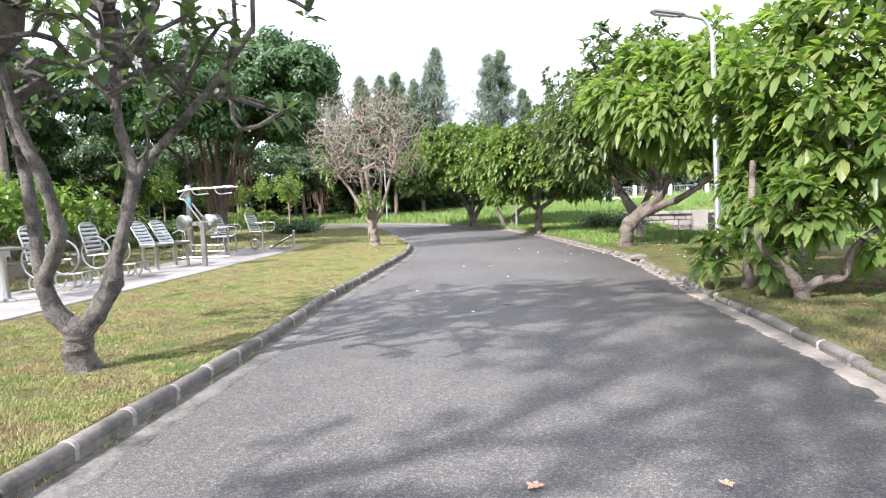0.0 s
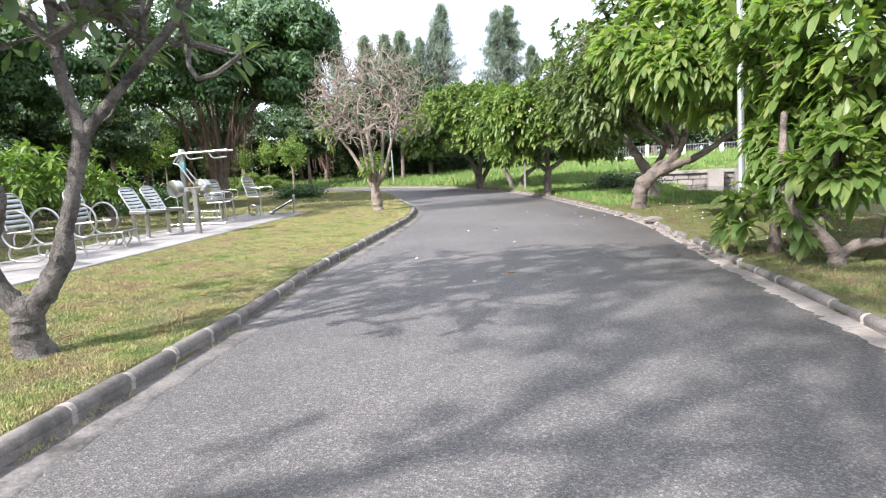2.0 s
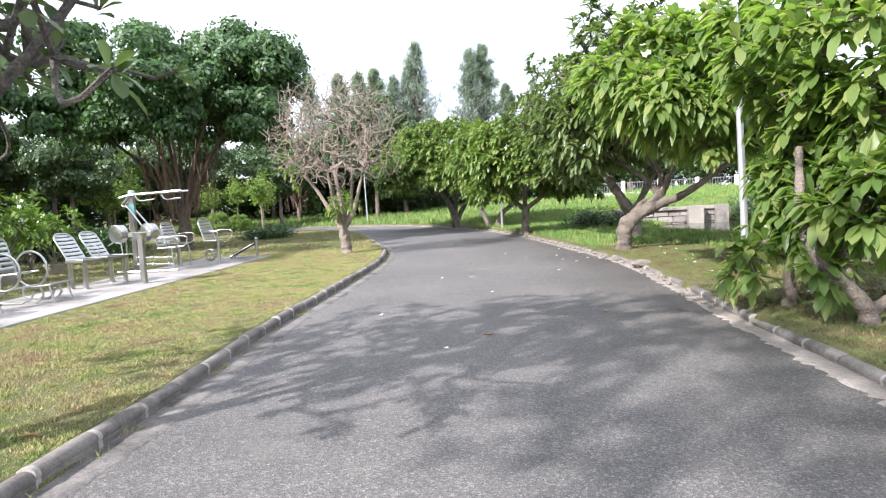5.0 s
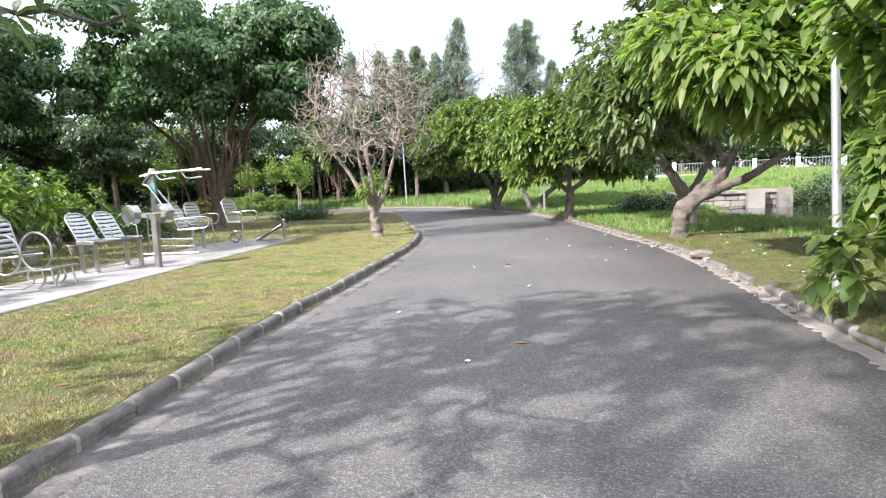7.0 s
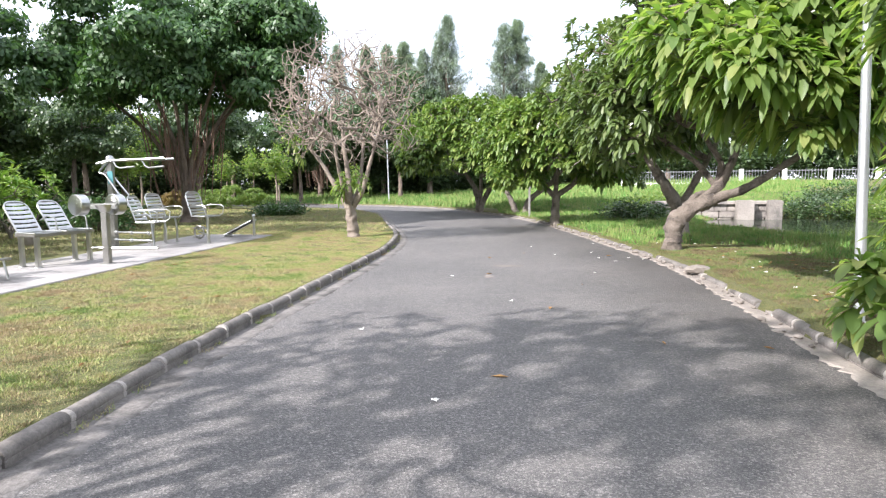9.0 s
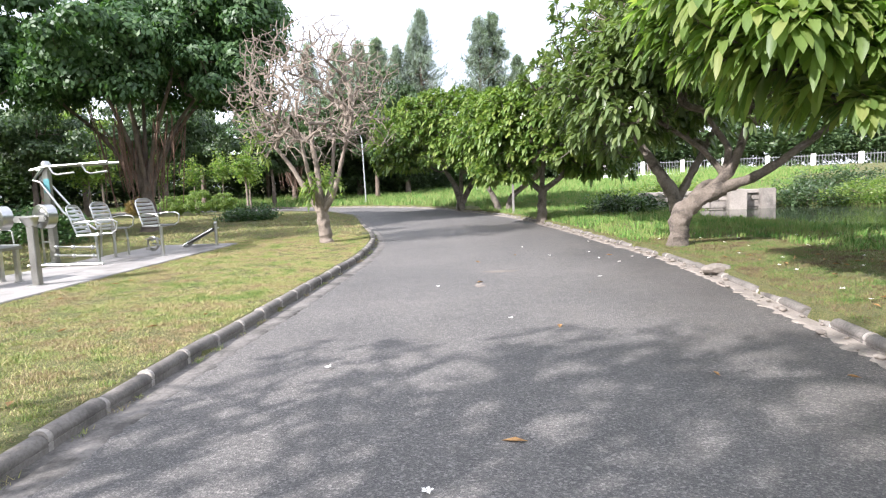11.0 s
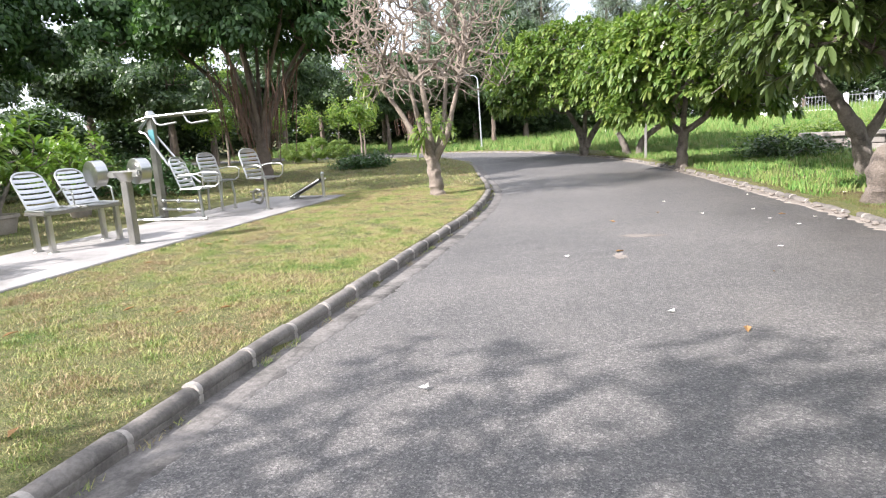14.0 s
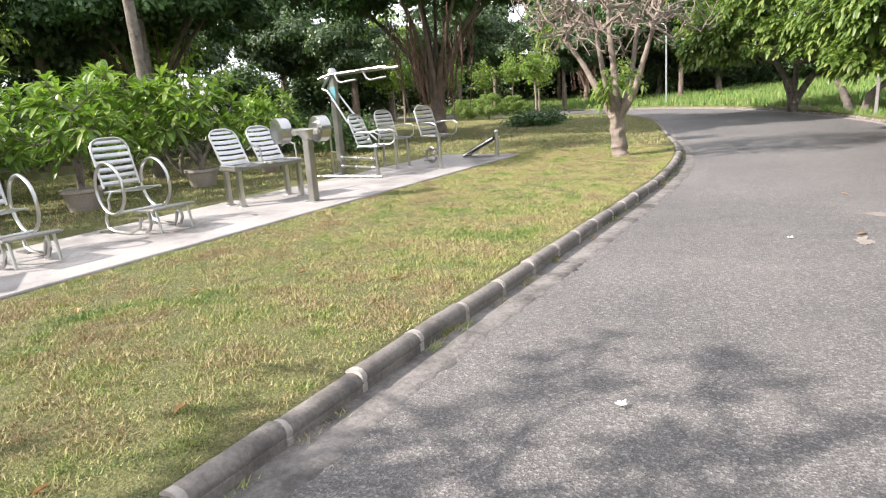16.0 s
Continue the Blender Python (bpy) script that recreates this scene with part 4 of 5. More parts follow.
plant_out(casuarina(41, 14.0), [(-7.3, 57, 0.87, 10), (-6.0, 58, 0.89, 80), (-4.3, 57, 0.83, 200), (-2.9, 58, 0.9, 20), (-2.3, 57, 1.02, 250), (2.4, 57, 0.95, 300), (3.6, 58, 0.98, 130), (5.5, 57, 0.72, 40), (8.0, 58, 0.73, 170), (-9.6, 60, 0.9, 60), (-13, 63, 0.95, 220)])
plant_out(wood_tree("broadleaf_tree", "dark leafy broadleaf tree of the park woodland", 51, 8.0, 2.9, 62, LEAF_BACK, 300, 0.25),
          [(-5.5, 50.5, 0.8, 0), (-3.4, 52.5, 1.0, 200), (-7.2, 53, 1.05, 320), (-9, 51.5, 0.85, 70), (-15.5, 57, 0.95, 140), (-20, 54.5, 1.0, 30), (-26, 57, 1.05, 210), (-32, 52, 1.1, 300), (-27, 38, 1.0, 100), (-29, 40, 1.15, 20),
           (-20, 19, 0.95, 160), (-27, 20, 1.2, 330), (-20, 8, 0.9, 240), (-38, 26, 1.2, 190), (-40, 42, 1.4, 10), (-1.5, 60, 0.8, 0), (-21.5, 37.5, 0.85, 50), (-31, 31, 1.1, 280), (-18, 44, 1.0, 190), (-12.5, 48.5, 0.75, 110), (-26, 14, 1.0, 75), (-33, 12, 1.2, 15), (-25, 3, 1.1, 260)])
plant_out(wood_tree("broadleaf_tree", "bright airy broadleaf tree of the park woodland", 52, 7.0, 2.4, 46, LEAF_BRIGHT, 170, 0.22),
          [(-28, 25, 0.9, 0), (-22, 42, 0.9, 90), (-30, 20, 1.0, 30), (-32, 30, 1.0, 130), (-26, 10, 0.9, 230), (-17.5, 14.5, 0.8, 200), (-22, 24, 1.0, 10), (12, 60, 0.8, 50), (17, 58, 0.9, 150), (24, 55, 1.0, 250), (31, 51, 1.0, 20), (15, 53.5, 1.0, 300), (20, 56, 1.1, 30), (27, 53, 1.1, 90), (36, 48, 1.2, 180), (40, 36, 1.2, 220), (41, 22, 1.2, 320), (14, 19, 0.7, 20), (19, 14, 0.9, 100), (13, 9, 0.8, 190), (20, 24, 0.9, 280)])


# ---------------------------------------------------------------- slab and exercise machines
def build_slab():
    s = Shape()
    edge = [(-5.5, 2.0), (-5.28, 7.3), (-5.0, 13.0), (-4.68, 19.7)]
    back = [(-6.75, 19.85), (-7.05, 13.2), (-7.3, 7.3), (-7.5, 2.0)]
    ring = edge + back
    n = len(ring)
    for z, grow in ((0.0, 0.0), (0.118, 0.0), (0.13, -0.012)):
        for i, (x, y) in enumerate(ring):
            s.v.append(Vector((x + (grow if i < 4 else -grow), y, z)))
    for k in range(2):
        for i in range(n):
            j = (i + 1) % n
            s.f.append((k * n + i, k * n + j, (k + 1) * n + j, (k + 1) * n + i))
    for i in range(3):
        s.f.append((2 * n + i, 2 * n + i + 1, 2 * n + n - 2 - i, 2 * n + n - 1 - i))
    tagged(new("slab", s.mesh("slab", SLAB, False)), "pale concrete slab under the exercise machines", "pavement", kind="structure")


build_slab()
SLAB_Z = 0.13


def arc(centre, r, a0, a1, n, plane="xz"):
    out = []
    for k in range(n + 1):
        a = radians(a0 + (a1 - a0) * k / n)
        c, s = r * math.cos(a), r * math.sin(a)
        out.append(Vector(centre) + (Vector((c, 0, s)) if plane == "xz" else Vector((0, c, s)) if plane == "yz" else Vector((c, s, 0))))
    return out


def slat_panel(parent, name, m, width, height, count, round_top=True):
    """A slatted steel rest in its local xy plane (y up the panel), carried by the pose m."""
    w, r = width / 2, min(width * 0.35, 0.14)
    path = [(-w, 0, 0), (-w, height - r, 0)]
    if round_top:
        path += [tuple(Vector((-w + r, height - r, 0)) + Vector((-r * math.cos(a), r * math.sin(a), 0))) for a in (0.4, 0.8, 1.2)]
        path += [(-w + r, height, 0), (w - r, height, 0)]
        path += [tuple(Vector((w - r, height - r, 0)) + Vector((r * math.cos(a), r * math.sin(a), 0))) for a in (1.2, 0.8, 0.4)]
    else:
        path += [(-w, height, 0), (w, height, 0)]
    path += [(w, height - r, 0), (w, 0, 0)]
    frame_part = part(name, Shape().tube([m @ Vector(p) for p in path], 0.016, 8), STEEL, parent)
    pitch = height / count
    for k in range(count):
        y = pitch * (k + 0.55)
        inset = 0.0
        if round_top and y > height - r:
            inset = r - math.sqrt(max(r * r - (y - height + r) ** 2, 0))
        ww = w - 0.012 - inset
        s = Shape()
        half = pitch * 0.34
        for x in (-ww, -ww * 0.5, 0, ww * 0.5, ww):
            sag = -0.018 * (1 - (x / w) ** 2)
            s.v += [m @ Vector((x, y - half, sag + 0.004)), m @ Vector((x, y, sag + 0.010)), m @ Vector((x, y + half, sag + 0.004)), m @ Vector((x, y, sag - 0.004))]
        for i in range(4):
            for q in range(4):
                j = (q + 1) % 4
                s.f.append((4 * i + q, 4 * i + 4 + q, 4 * i + 4 + j, 4 * i + j))
        part("slat", s, STEEL, frame_part)
    return frame_part


def lean(x, y, z, tilt, side=0.0):
    """A panel's pose: its upward side leans back by tilt degrees, its front looks along +x."""
    return pose(x, y, z, 90, 0, 90) @ pose(0, 0, 0, -tilt, 0, 0)


def seat_pair(root, y, z, width=0.42, back=0.55, tilt=22, depth=0.42, x=0.0):
    slat_panel(root, "backrest", lean(x, y, z + 0.02, tilt), width, back, 7)
    slat_panel(root, "seat", pose(x + depth, y, z, 0, 0, 90) @ pose(0, 0, 0, -4), width, depth, 5, False)


def bolt_plate(root, x, y, size=0.13):
    part("base_plate", Shape().lathe([(0.0, 0.012), (size * 0.55, 0.012), (size * 0.6, 0.0)], 16, (x, y, 0)), DULL, root)


def leg_rider(at, turn):
    root = thing("leg_rider", (*at, SLAB_Z), "stainless steel exercise seat with ring armrests and slatted footrest", "exercise machine", "ring-armed exercise seats", turn)
    seat_pair(root, 0, 0.50, 0.46, 0.60, 16, 0.44, -0.22)
    for y in (-0.29, 0.29):
        part("ring_armrest", Shape().tube(arc((0.02, y, 0.53), 0.30, 0, 345, 28), 0.019, 9, True), STEEL, root)
        leg = [(-0.12, y, 0.27), (-0.18, y, 0.16), (-0.16, y, 0.06), (-0.02, y, 0.02), (0.3, y, 0.02), (0.42, y * 0.8, 0.08), (0.48, y * 0.8, 0.2)]
        part("leg", Shape().tube(leg, 0.019, 8), STEEL, root)
        part("foot_plate", Shape().box((-0.3, y - 0.05, 0), (-0.05, y + 0.05, 0.012), 0.003), DULL, root)
    part("cross_tube", Shape().tube([(0.1, -0.29, 0.25), (0.1, 0.29, 0.25)], 0.017, 8), STEEL, root)
    part("hanger", Shape().tube([(-0.05, -0.23, 0.5), (-0.05, -0.29, 0.4), (-0.05, -0.29, 0.28)], 0.015, 7), STEEL, root)
    rest = part("footrest", Shape().tube([(0.45, -0.26, 0.27), (0.80, -0.26, 0.31), (0.80, 0.26, 0.31), (0.45, 0.26, 0.27)], 0.016, 8, True), DULL, root)
    for k in range(5):
        x = 0.49 + 0.07 * k
        part("slat", Shape().box((x - 0.026, -0.25, 0.268 + 0.0115 * k), (x + 0.026, 0.25, 0.28 + 0.0115 * k), 0.004), DULL, rest)
    for y in (-0.2, 0.2):
        part("strut", Shape().tube([(0.48, y, 0.02), (0.56, y, 0.06), (0.62, y, 0.14), (0.58, y, 0.28)], 0.018, 7), STEEL, root)
        part("strut", Shape().tube([(0.74, y, 0.3), (0.8, y, 0.03)], 0.016, 7), STEEL, root)
    return root


rider = leg_rider((-6.6, 11.75), -6)
copy_thing(rider, pose(-6.65, 10.2, SLAB_Z, 0, 0, -6))


def pedestal(at, turn):
    root = thing("pedestal_table", (*at, SLAB_Z), "steel pedestal with a flared foot and flat top plate", "exercise machine", "", turn)
    part("post", Shape().lathe([(0.15, 0.0), (0.15, 0.015), (0.085, 0.05), (0.062, 0.2), (0.058, 0.6), (0.062, 0.68)], 18), STEEL, root)
    part("collar", Shape().box((-0.09, -0.09, 0.68), (0.09, 0.09, 0.78), 0.01), STEEL, root)
    part("top_plate", Shape().box((-0.35, -0.24, 0.78), (0.35, 0.24, 0.815), 0.012), DULL, root)
    return root


pedestal((-6.45, 8.85), -35)


def double_bench(at, turn):
    root = thing("double_bench", (*at, SLAB_Z), "two-seat stainless steel bench with rounded slatted backs", "exercise machine", "", turn)
    for y in (-0.30, 0.30):
        slat_panel(root, "backrest", lean(-0.2, y, 0.56, 33), 0.42, 0.6, 7)
        slat_panel(root, "seat", pose(0.22, y, 0.56, 0, 0, 90), 0.5, 0.42, 5, False)
        part("armrest", Shape().tube([(-0.2, y + 0.21, 0.75), (-0.05, y + 0.22, 0.82), (0.12, y + 0.22, 0.78), (0.14, y + 0.22, 0.58)], 0.013, 7), STEEL, root)
    part("seat_beam", Shape().box((-0.2, -0.58, 0.50), (0.24, 0.58, 0.545), 0.01), DULL, root)
    for x, y in ((0.18, -0.5), (-0.16, -0.5), (-0.16, 0.5), (0.18, 0.5)):
        part("leg", Shape().box((x - 0.04, y - 0.03, 0.0), (x + 0.04, y + 0.03, 0.50), 0.008), STEEL, root)
        bolt_plate(root, x, y)
    return root


double_bench((-6.4, 13.75), -14)


def drum_post(at, turn):
    root = thing("roller_drum_post", (*at, SLAB_Z), "steel post carrying a trough bar with two polished drums", "exercise machine", "", turn)
    part("post", Shape().box((-0.05, -0.065, 0), (0.05, 0.065, 0.92), 0.01), DULL, root)
    bolt_plate(root, 0, 0, 0.22)
    part("bracket", Shape().lathe([(0.06, 0.86), (0.14, 0.97), (0.15, 1.0), (0.0, 1.0)], 16), STEEL, root)
    part("crossbar", Shape().box((-0.42, -0.05, 0.93), (0.22, 0.05, 1.02), 0.02), STEEL, root)
    for x, y in ((-0.40, -0.02), (0.12, 0.16)):
        m = Matrix.Translation((x, y, 1.0)) @ pose(0, 0, 0, 90, 0, -28)
        drum = part("drum", Shape().lathe([(0.0, -0.07), (0.05, -0.07), (0.06, -0.055), (0.155, -0.055), (0.165, -0.08), (0.178, -0.075), (0.178, 0.075), (0.165, 0.08), (0.0, 0.08)], 28, m=m), STEEL, root)
        part("face_plate", Shape().lathe([(0.0, -0.059), (0.154, -0.059), (0.154, -0.056)], 28, m=m), DULL, drum, "dull grey drum face")
        part("hub", Shape().lathe([(0.045, -0.12), (0.04, -0.15), (0.0, -0.155)], 14, m=m), DULL, drum)
        part("axle", Shape().tube([(x, y, 1.0), (0, 0, 0.97)], 0.018, 8), STEEL, root)
    return root


drum_post((-5.5, 13.75), 8)


def chair_on(root, x, y, z, width=0.42, turn=0.0):
    """A slatted seat with its back and two loop armrests."""
    slat_panel(root, "backrest", lean(x - 0.2, y, z + 0.02, 20), width, 0.56, 7)
    slat_panel(root, "seat", pose(x + 0.22, y, z, 0, 0, 90), width, 0.42, 5, False)
    for s in (-1, 1):
        q = y + s * (width / 2 + 0.01)
        loop = [(x - 0.26, q, z + 0.22), (x - 0.1, q + s * 0.05, z + 0.25), (x + 0.2, q + s * 0.06, z + 0.25), (x + 0.29, q + s * 0.05, z + 0.2), (x + 0.27, q + s * 0.03, z + 0.05), (x + 0.2, q, z)]
        part("armrest", Shape().tube(loop, 0.014, 8), STEEL, root)


def pull_down(at):
    root = thing("pull_down_machine", (*at, SLAB_Z), "stainless steel pull-down machine with overhead bars and slatted seat", "exercise machine")
    part("column", Shape().box((-0.06, -0.06, 0), (0.06, 0.06, 1.86), 0.01), DULL, root)
    part("column_cap", Shape().lathe([(0.09, 1.86), (0.09, 1.9), (0.06, 1.95), (0.0, 1.96)], 14), STEEL, root)
    for y in (-0.09, 0.09):
        part("overhead_bar", Shape().tube([(-0.25, y, 1.78), (0.0, y, 1.84), (1.3, y * 2.2, 1.88)], 0.025, 8), STEEL, root)
        part("pivot_arm", Shape().tube([(-0.2, y, 1.60), (-0.05, y * 1.3, 1.55), (0.35, y * 2.0, 1.0), (0.55, y * 1.6, 0.78), (0.78, y * 1.2, 0.62)], 0.022, 8), STEEL, root)
        part("yoke", Shape().tube([(-0.2, y, 1.60), (-0.12, y, 1.70), (0.02, y, 1.84)], 0.024, 8), STEEL, root)
    for x in (0.15, 0.78):
        part("handle", Shape().tube([(x, -0.15, 1.85), (x + 0.08, -0.17, 1.72), (x + 0.16, -0.17, 1.68), (x + 0.5, -0.19, 1.71)], 0.019, 8), STEEL, root)
    part("instruction_plate", Shape().box((-0.02, -0.09, 1.36), (0.09, -0.07, 1.62), 0.004), TEAL, root, "faded teal instruction plate")
    chair_on(root, 1.0, -0.32, 0.56)
    part("seat_post", Shape().tube([(1.08, -0.38, 0.0), (1.05, -0.36, 0.3), (1.02, -0.33, 0.56)], 0.026, 8), STEEL, root)
    part("floor_beam", Shape().tube([(-0.25, -0.42, 0.03), (1.2, -0.46, 0.03)], 0.028, 8), STEEL, root)
    part("floor_beam", Shape().tube([(0.0, 0.0, 0.03), (0.0, -0.42, 0.03)], 0.028, 8), STEEL, root)
    for z in (0.17, 0.33):
        part("link_bar", Shape().tube([(0.02, -0.04, z), (1.06, -0.36, z)], 0.022, 8), STEEL, root)
        for x in (0.1, 0.5, 0.95):
            part("weight_knob", Shape().ball((x, -0.06 - 0.3 * x, z), 0.042, 2), STEEL, root)
    part("side_step", Shape().tube([(-0.28, 0.1, 0.0), (-0.28, 0.1, 0.8), (-0.2, 0.06, 0.9), (-0.06, 0.0, 0.9)], 0.02, 8), STEEL, root)
    part("side_rung", Shape().tube([(-0.28, 0.1, 0.42), (0, 0, 0.42)], 0.02, 8), STEEL, root)
    return root


pull_down((-7.05, 16.5))


def leg_chair(at, turn):
    root = thing("leg_press_chair", (*at, SLAB_Z), "stainless steel slatted chair with loop armrests on bent legs", "exercise machine", "slatted exercise chairs", turn)
    chair_on(root, 0, 0, 0.58)
    for y in (-0.16, 0.16):
        part("leg", Shape().tube([(0.15, y, 0.58), (0.2, y, 0.3), (0.18, y, 0.0)], 0.022, 8), STEEL, root)
        bolt_plate(root, 0.18, y, 0.1)
        part("rear_leg", Shape().tube([(-0.15, y, 0.58), (-0.2, y, 0.3), (-0.22, y, 0.0)], 0.022, 8), STEEL, root)
    return root


leg_chair((-6.5, 17.6), -20)


def pedal_chair(at, turn):
    root = thing("pedal_chair", (*at, SLAB_Z), "stainless steel swivel chair with pedals on one post", "exercise machine", "slatted exercise chairs", turn)
    chair_on(root, -0.05, 0, 0.62)
    part("post", Shape().tube([(0, 0, 0), (0, 0, 0.62)], 0.032, 10), STEEL, root)
    bolt_plate(root, 0, 0, 0.16)
    part("pedal_arm", Shape().tube([(0, 0, 0.32), (-0.25, 0.1, 0.36), (-0.42, 0.12, 0.3)], 0.022, 8), STEEL, root)
    wheel = part("pedal_wheel", Shape().tube(arc((-0.38, 0.12, 0.24), 0.14, 0, 345, 20), 0.022, 8, True), DULL, root)
    for z in (0.14, 0.34):
        part("pedal", Shape().box((-0.45, -0.02, z - 0.012), (-0.33, 0.1, z + 0.012), 0.006), DULL, wheel)
    part("brace", Shape().tube([(-0.38, 0.12, 0.24), (0.0, 0.0, 0.2)], 0.018, 8), STEEL, root)
    return root


pedal_chair((-5.35, 17.3), -20)


def sit_up_board(at, turn):
    root = thing("sit_up_board", (*at, SLAB_Z), "low inclined sit-up board with a black pad and steel post", "exercise machine", "", turn)
    part("post", Shape().tube([(0, 0, 0), (0, 0, 0.50)], 0.035, 10), STEEL, root)
    part("post_cap", Shape().ball((0, 0, 0.52), 0.048, 2), STEEL, root)
    bolt_plate(root, 0, 0, 0.2)
    m = pose(-0.36, 0, 0.22, 0, -27, 0)
    part("pad", Shape().box((-0.36, -0.17, 0.0), (0.36, 0.17, 0.045), 0.015, m), BLACKPAD, root, "black padded board")
    for y in (-0.19, 0.19):
        part("side_rail", Shape().tube([m @ Vector((-0.38, y, 0.01)), m @ Vector((0.4, y, 0.01))], 0.018, 8), STEEL, root)
    part("foot_bar", Shape().tube([(-0.7, -0.22, 0.03), (-0.7, 0.22, 0.03)], 0.025, 8), STEEL, root)
    part("leg", Shape().tube([(-0.66, 0, 0.03), (-0.6, 0, 0.12)], 0.022, 8), STEEL, root)
    return root


sit_up_board((-5.0, 19.2), 0)


# ---------------------------------------------------------------- lamps and posts
def street_lamp(at, turn, height, lean_deg, label):
    root = tagged(new("street_lamp"), label, "street lamp", "street lamps")
    root.matrix_basis = pose(*at, 0, lean_deg, turn)
    h = height - 0.45
    line = [(0, 0, -0.1), (0, 0, h * 0.5), (0, 0, h)] + [(-0.22 + 0.22 * math.cos(a), 0, h + 0.38 * math.sin(a)) for a in (0.3, 0.6, 0.9, 1.2, 1.5)] + [(-0.45, 0, h + 0.43)]
    part("pole", Shape().tube(line, [0.05, 0.043, 0.036] + [0.03] * 6, 12), GALV, root)
    part("base_collar", Shape().lathe([(0.09, -0.02), (0.09, 0.02), (0.055, 0.05), (0.052, 0.12)], 14), GALV, root)
    head = part("lamp_head", Shape().box((-0.40, -0.075, -0.03), (0.12, 0.075, 0.035), 0.025, Matrix.Translation((-0.55, 0, h + 0.44)) @ pose(0, 0, 0, 0, 8, 0)), LAMPGREY, root, "flat dark grey lamp head")
    part("lens", Shape().box((-0.34, -0.055, -0.042), (0.0, 0.055, -0.028), 0.005, Matrix.Translation((-0.55, 0, h + 0.44)) @ pose(0, 0, 0, 0, 8, 0)), GLASSY, head, "pale lamp lens")
    return root


street_lamp((4.38, 9.6, 0.08), 8, 4.02, -1.8, "slender galvanised street lamp with flat head by the kerb")
street_lamp((-5.6, 45.6, 0.25), 5, 4.4, -1.0, "slender pale street lamp beyond the bend")


def thin_post(at, height):
    root = thing("marker_post", at, "thin grey concrete post at the road edge", "post")
    part("shaft", Shape().box((-0.04, -0.04, -0.1), (0.04, 0.04, height), 0.008), SLAB, root)
    part("cap", Shape().box((-0.05, -0.05, height), (0.05, 0.05, height + 0.04), 0.008), SLAB, root)


thin_post((2.62, 28.4, 0.06), 1.7)


# ---------------------------------------------------------------- potted and planted shrubs
def potted(seed, height, label, pot=True):
    rng = np.random.default_rng(seed)
    root = thing("potted_frangipani" if pot else "planted_shrub", (0, 0, -60), label, "plant", "frangipani shrubs behind the slab")
    z0 = 0.34 if pot else 0.0
    if pot:
        body = part("pot", Shape().lathe([(0.0, 0.0), (0.2, 0.0), (0.22, 0.03), (0.29, 0.32), (0.32, 0.33), (0.32, 0.38), (0.28, 0.38), (0.26, 0.33)], 22), POT, root, "weathered grey-brown planter")
        part("soil", Shape().lathe([(0.0, 0.34), (0.27, 0.33)], 18), SOIL, body)
    tips, outs = shell_points(42, (0, 0, z0 + height * 0.62), (0.95, 0.95, height * 0.42), rng, inner=0.35, cut=-0.85, lumps=0.2)
    limbs = [[(0, 0, z0 - 0.02, 0.06), (0.03, 0, z0 + 0.25, 0.05), (0.0, 0.05, z0 + 0.5, 0.04)], [(0, 0, z0 + 0.1, 0.045), (-0.2, 0.1, z0 + 0.45, 0.035)], [(0, 0, z0 + 0.1, 0.045), (0.22, -0.1, z0 + 0.5, 0.035)]]
    part("stem", branch_tree(limbs, tips, 0.009, 0.2, rng), BARK, root)
    part("blossoms", blossoms(tips[:3] + np.array([0, 0, 0.15]), rng, 0.05, PETAL), PETAL, root, "small white five-petalled flowers")
    part("crown", leaves_mesh([rosettes(tips, outs + np.array([0, 0, 0.5]), 14, 0.33, 0.082, rng, 1.1, 0.3)], LEAF_LIME), LEAF_LIME, root)
    return root


plant_out(potted(61, 1.8, "lime-green frangipani shrub in a weathered planter"), [(-9.3, 12.8, 1.0, 0), (-9.35, 15.2, 1.0, 100), (-9.4, 10.4, 1.0, 200), (-9.6, 8.2, 1.0, 310), (-9.6, 17.3, 0.8, 45)])
plant_out(potted(62, 1.9, "lime-green frangipani shrub planted in the grass", False), [(-10.6, 14.0, 1.1, 30), (-10.4, 11.6, 1.1, 150), (-11.2, 16.3, 1.1, 250), (-10.8, 9.3, 1.1, 80), (-12.4, 13.2, 1.2, 10), (-12.6, 10.2, 1.2, 210), (-11.4, 19.0, 0.9, 300), (-12.9, 16.2, 1.2, 120), (-14.2, 11.5, 1.3, 60), (-11.0, 6.8, 1.1, 20)])


def clipped_bush(seed, label, leaf, place, size):
    rng = np.random.default_rng(seed)
    z = float(ground_height(np.array([place[0]]), np.array([place[1]]))[0])
    root = thing("clipped_bush", (*place, z), label, "bush", "clipped bushes by the fig tree")
    tips, _ = shell_points(60, (0, 0, 0.5), (0.55, 0.55, 0.42), rng, inner=0.8, cut=-0.9, lumps=0.06)
    tips *= size
    part("stem", branch_tree([[(0, 0, -0.05, 0.04), (0, 0, 0.3 * size, 0.03)]], tips[:40], 0.006, 0.3, rng), BROWNBARK, root)
    part("crown", leaves_mesh([clump_leaves(tips, np.full(len(tips), 0.16 * size), 130, 0.07, rng)], leaf), leaf, root)


clipped_bush(71, "rounded green clipped bush", LEAF_BRIGHT, (-14.5, 37.6), 1.2)
clipped_bush(72, "rounded green clipped bush", LEAF_BRIGHT, (-13.2, 37.5), 1.35)
clipped_bush(73, "rounded yellow clipped bush", LEAF_BRIGHT, (-12.0, 37.9), 1.15)
clipped_bush(75, "rounded rust-tinged clipped bush", LEAF_RUST, (-16.6, 37.8), 1.1)


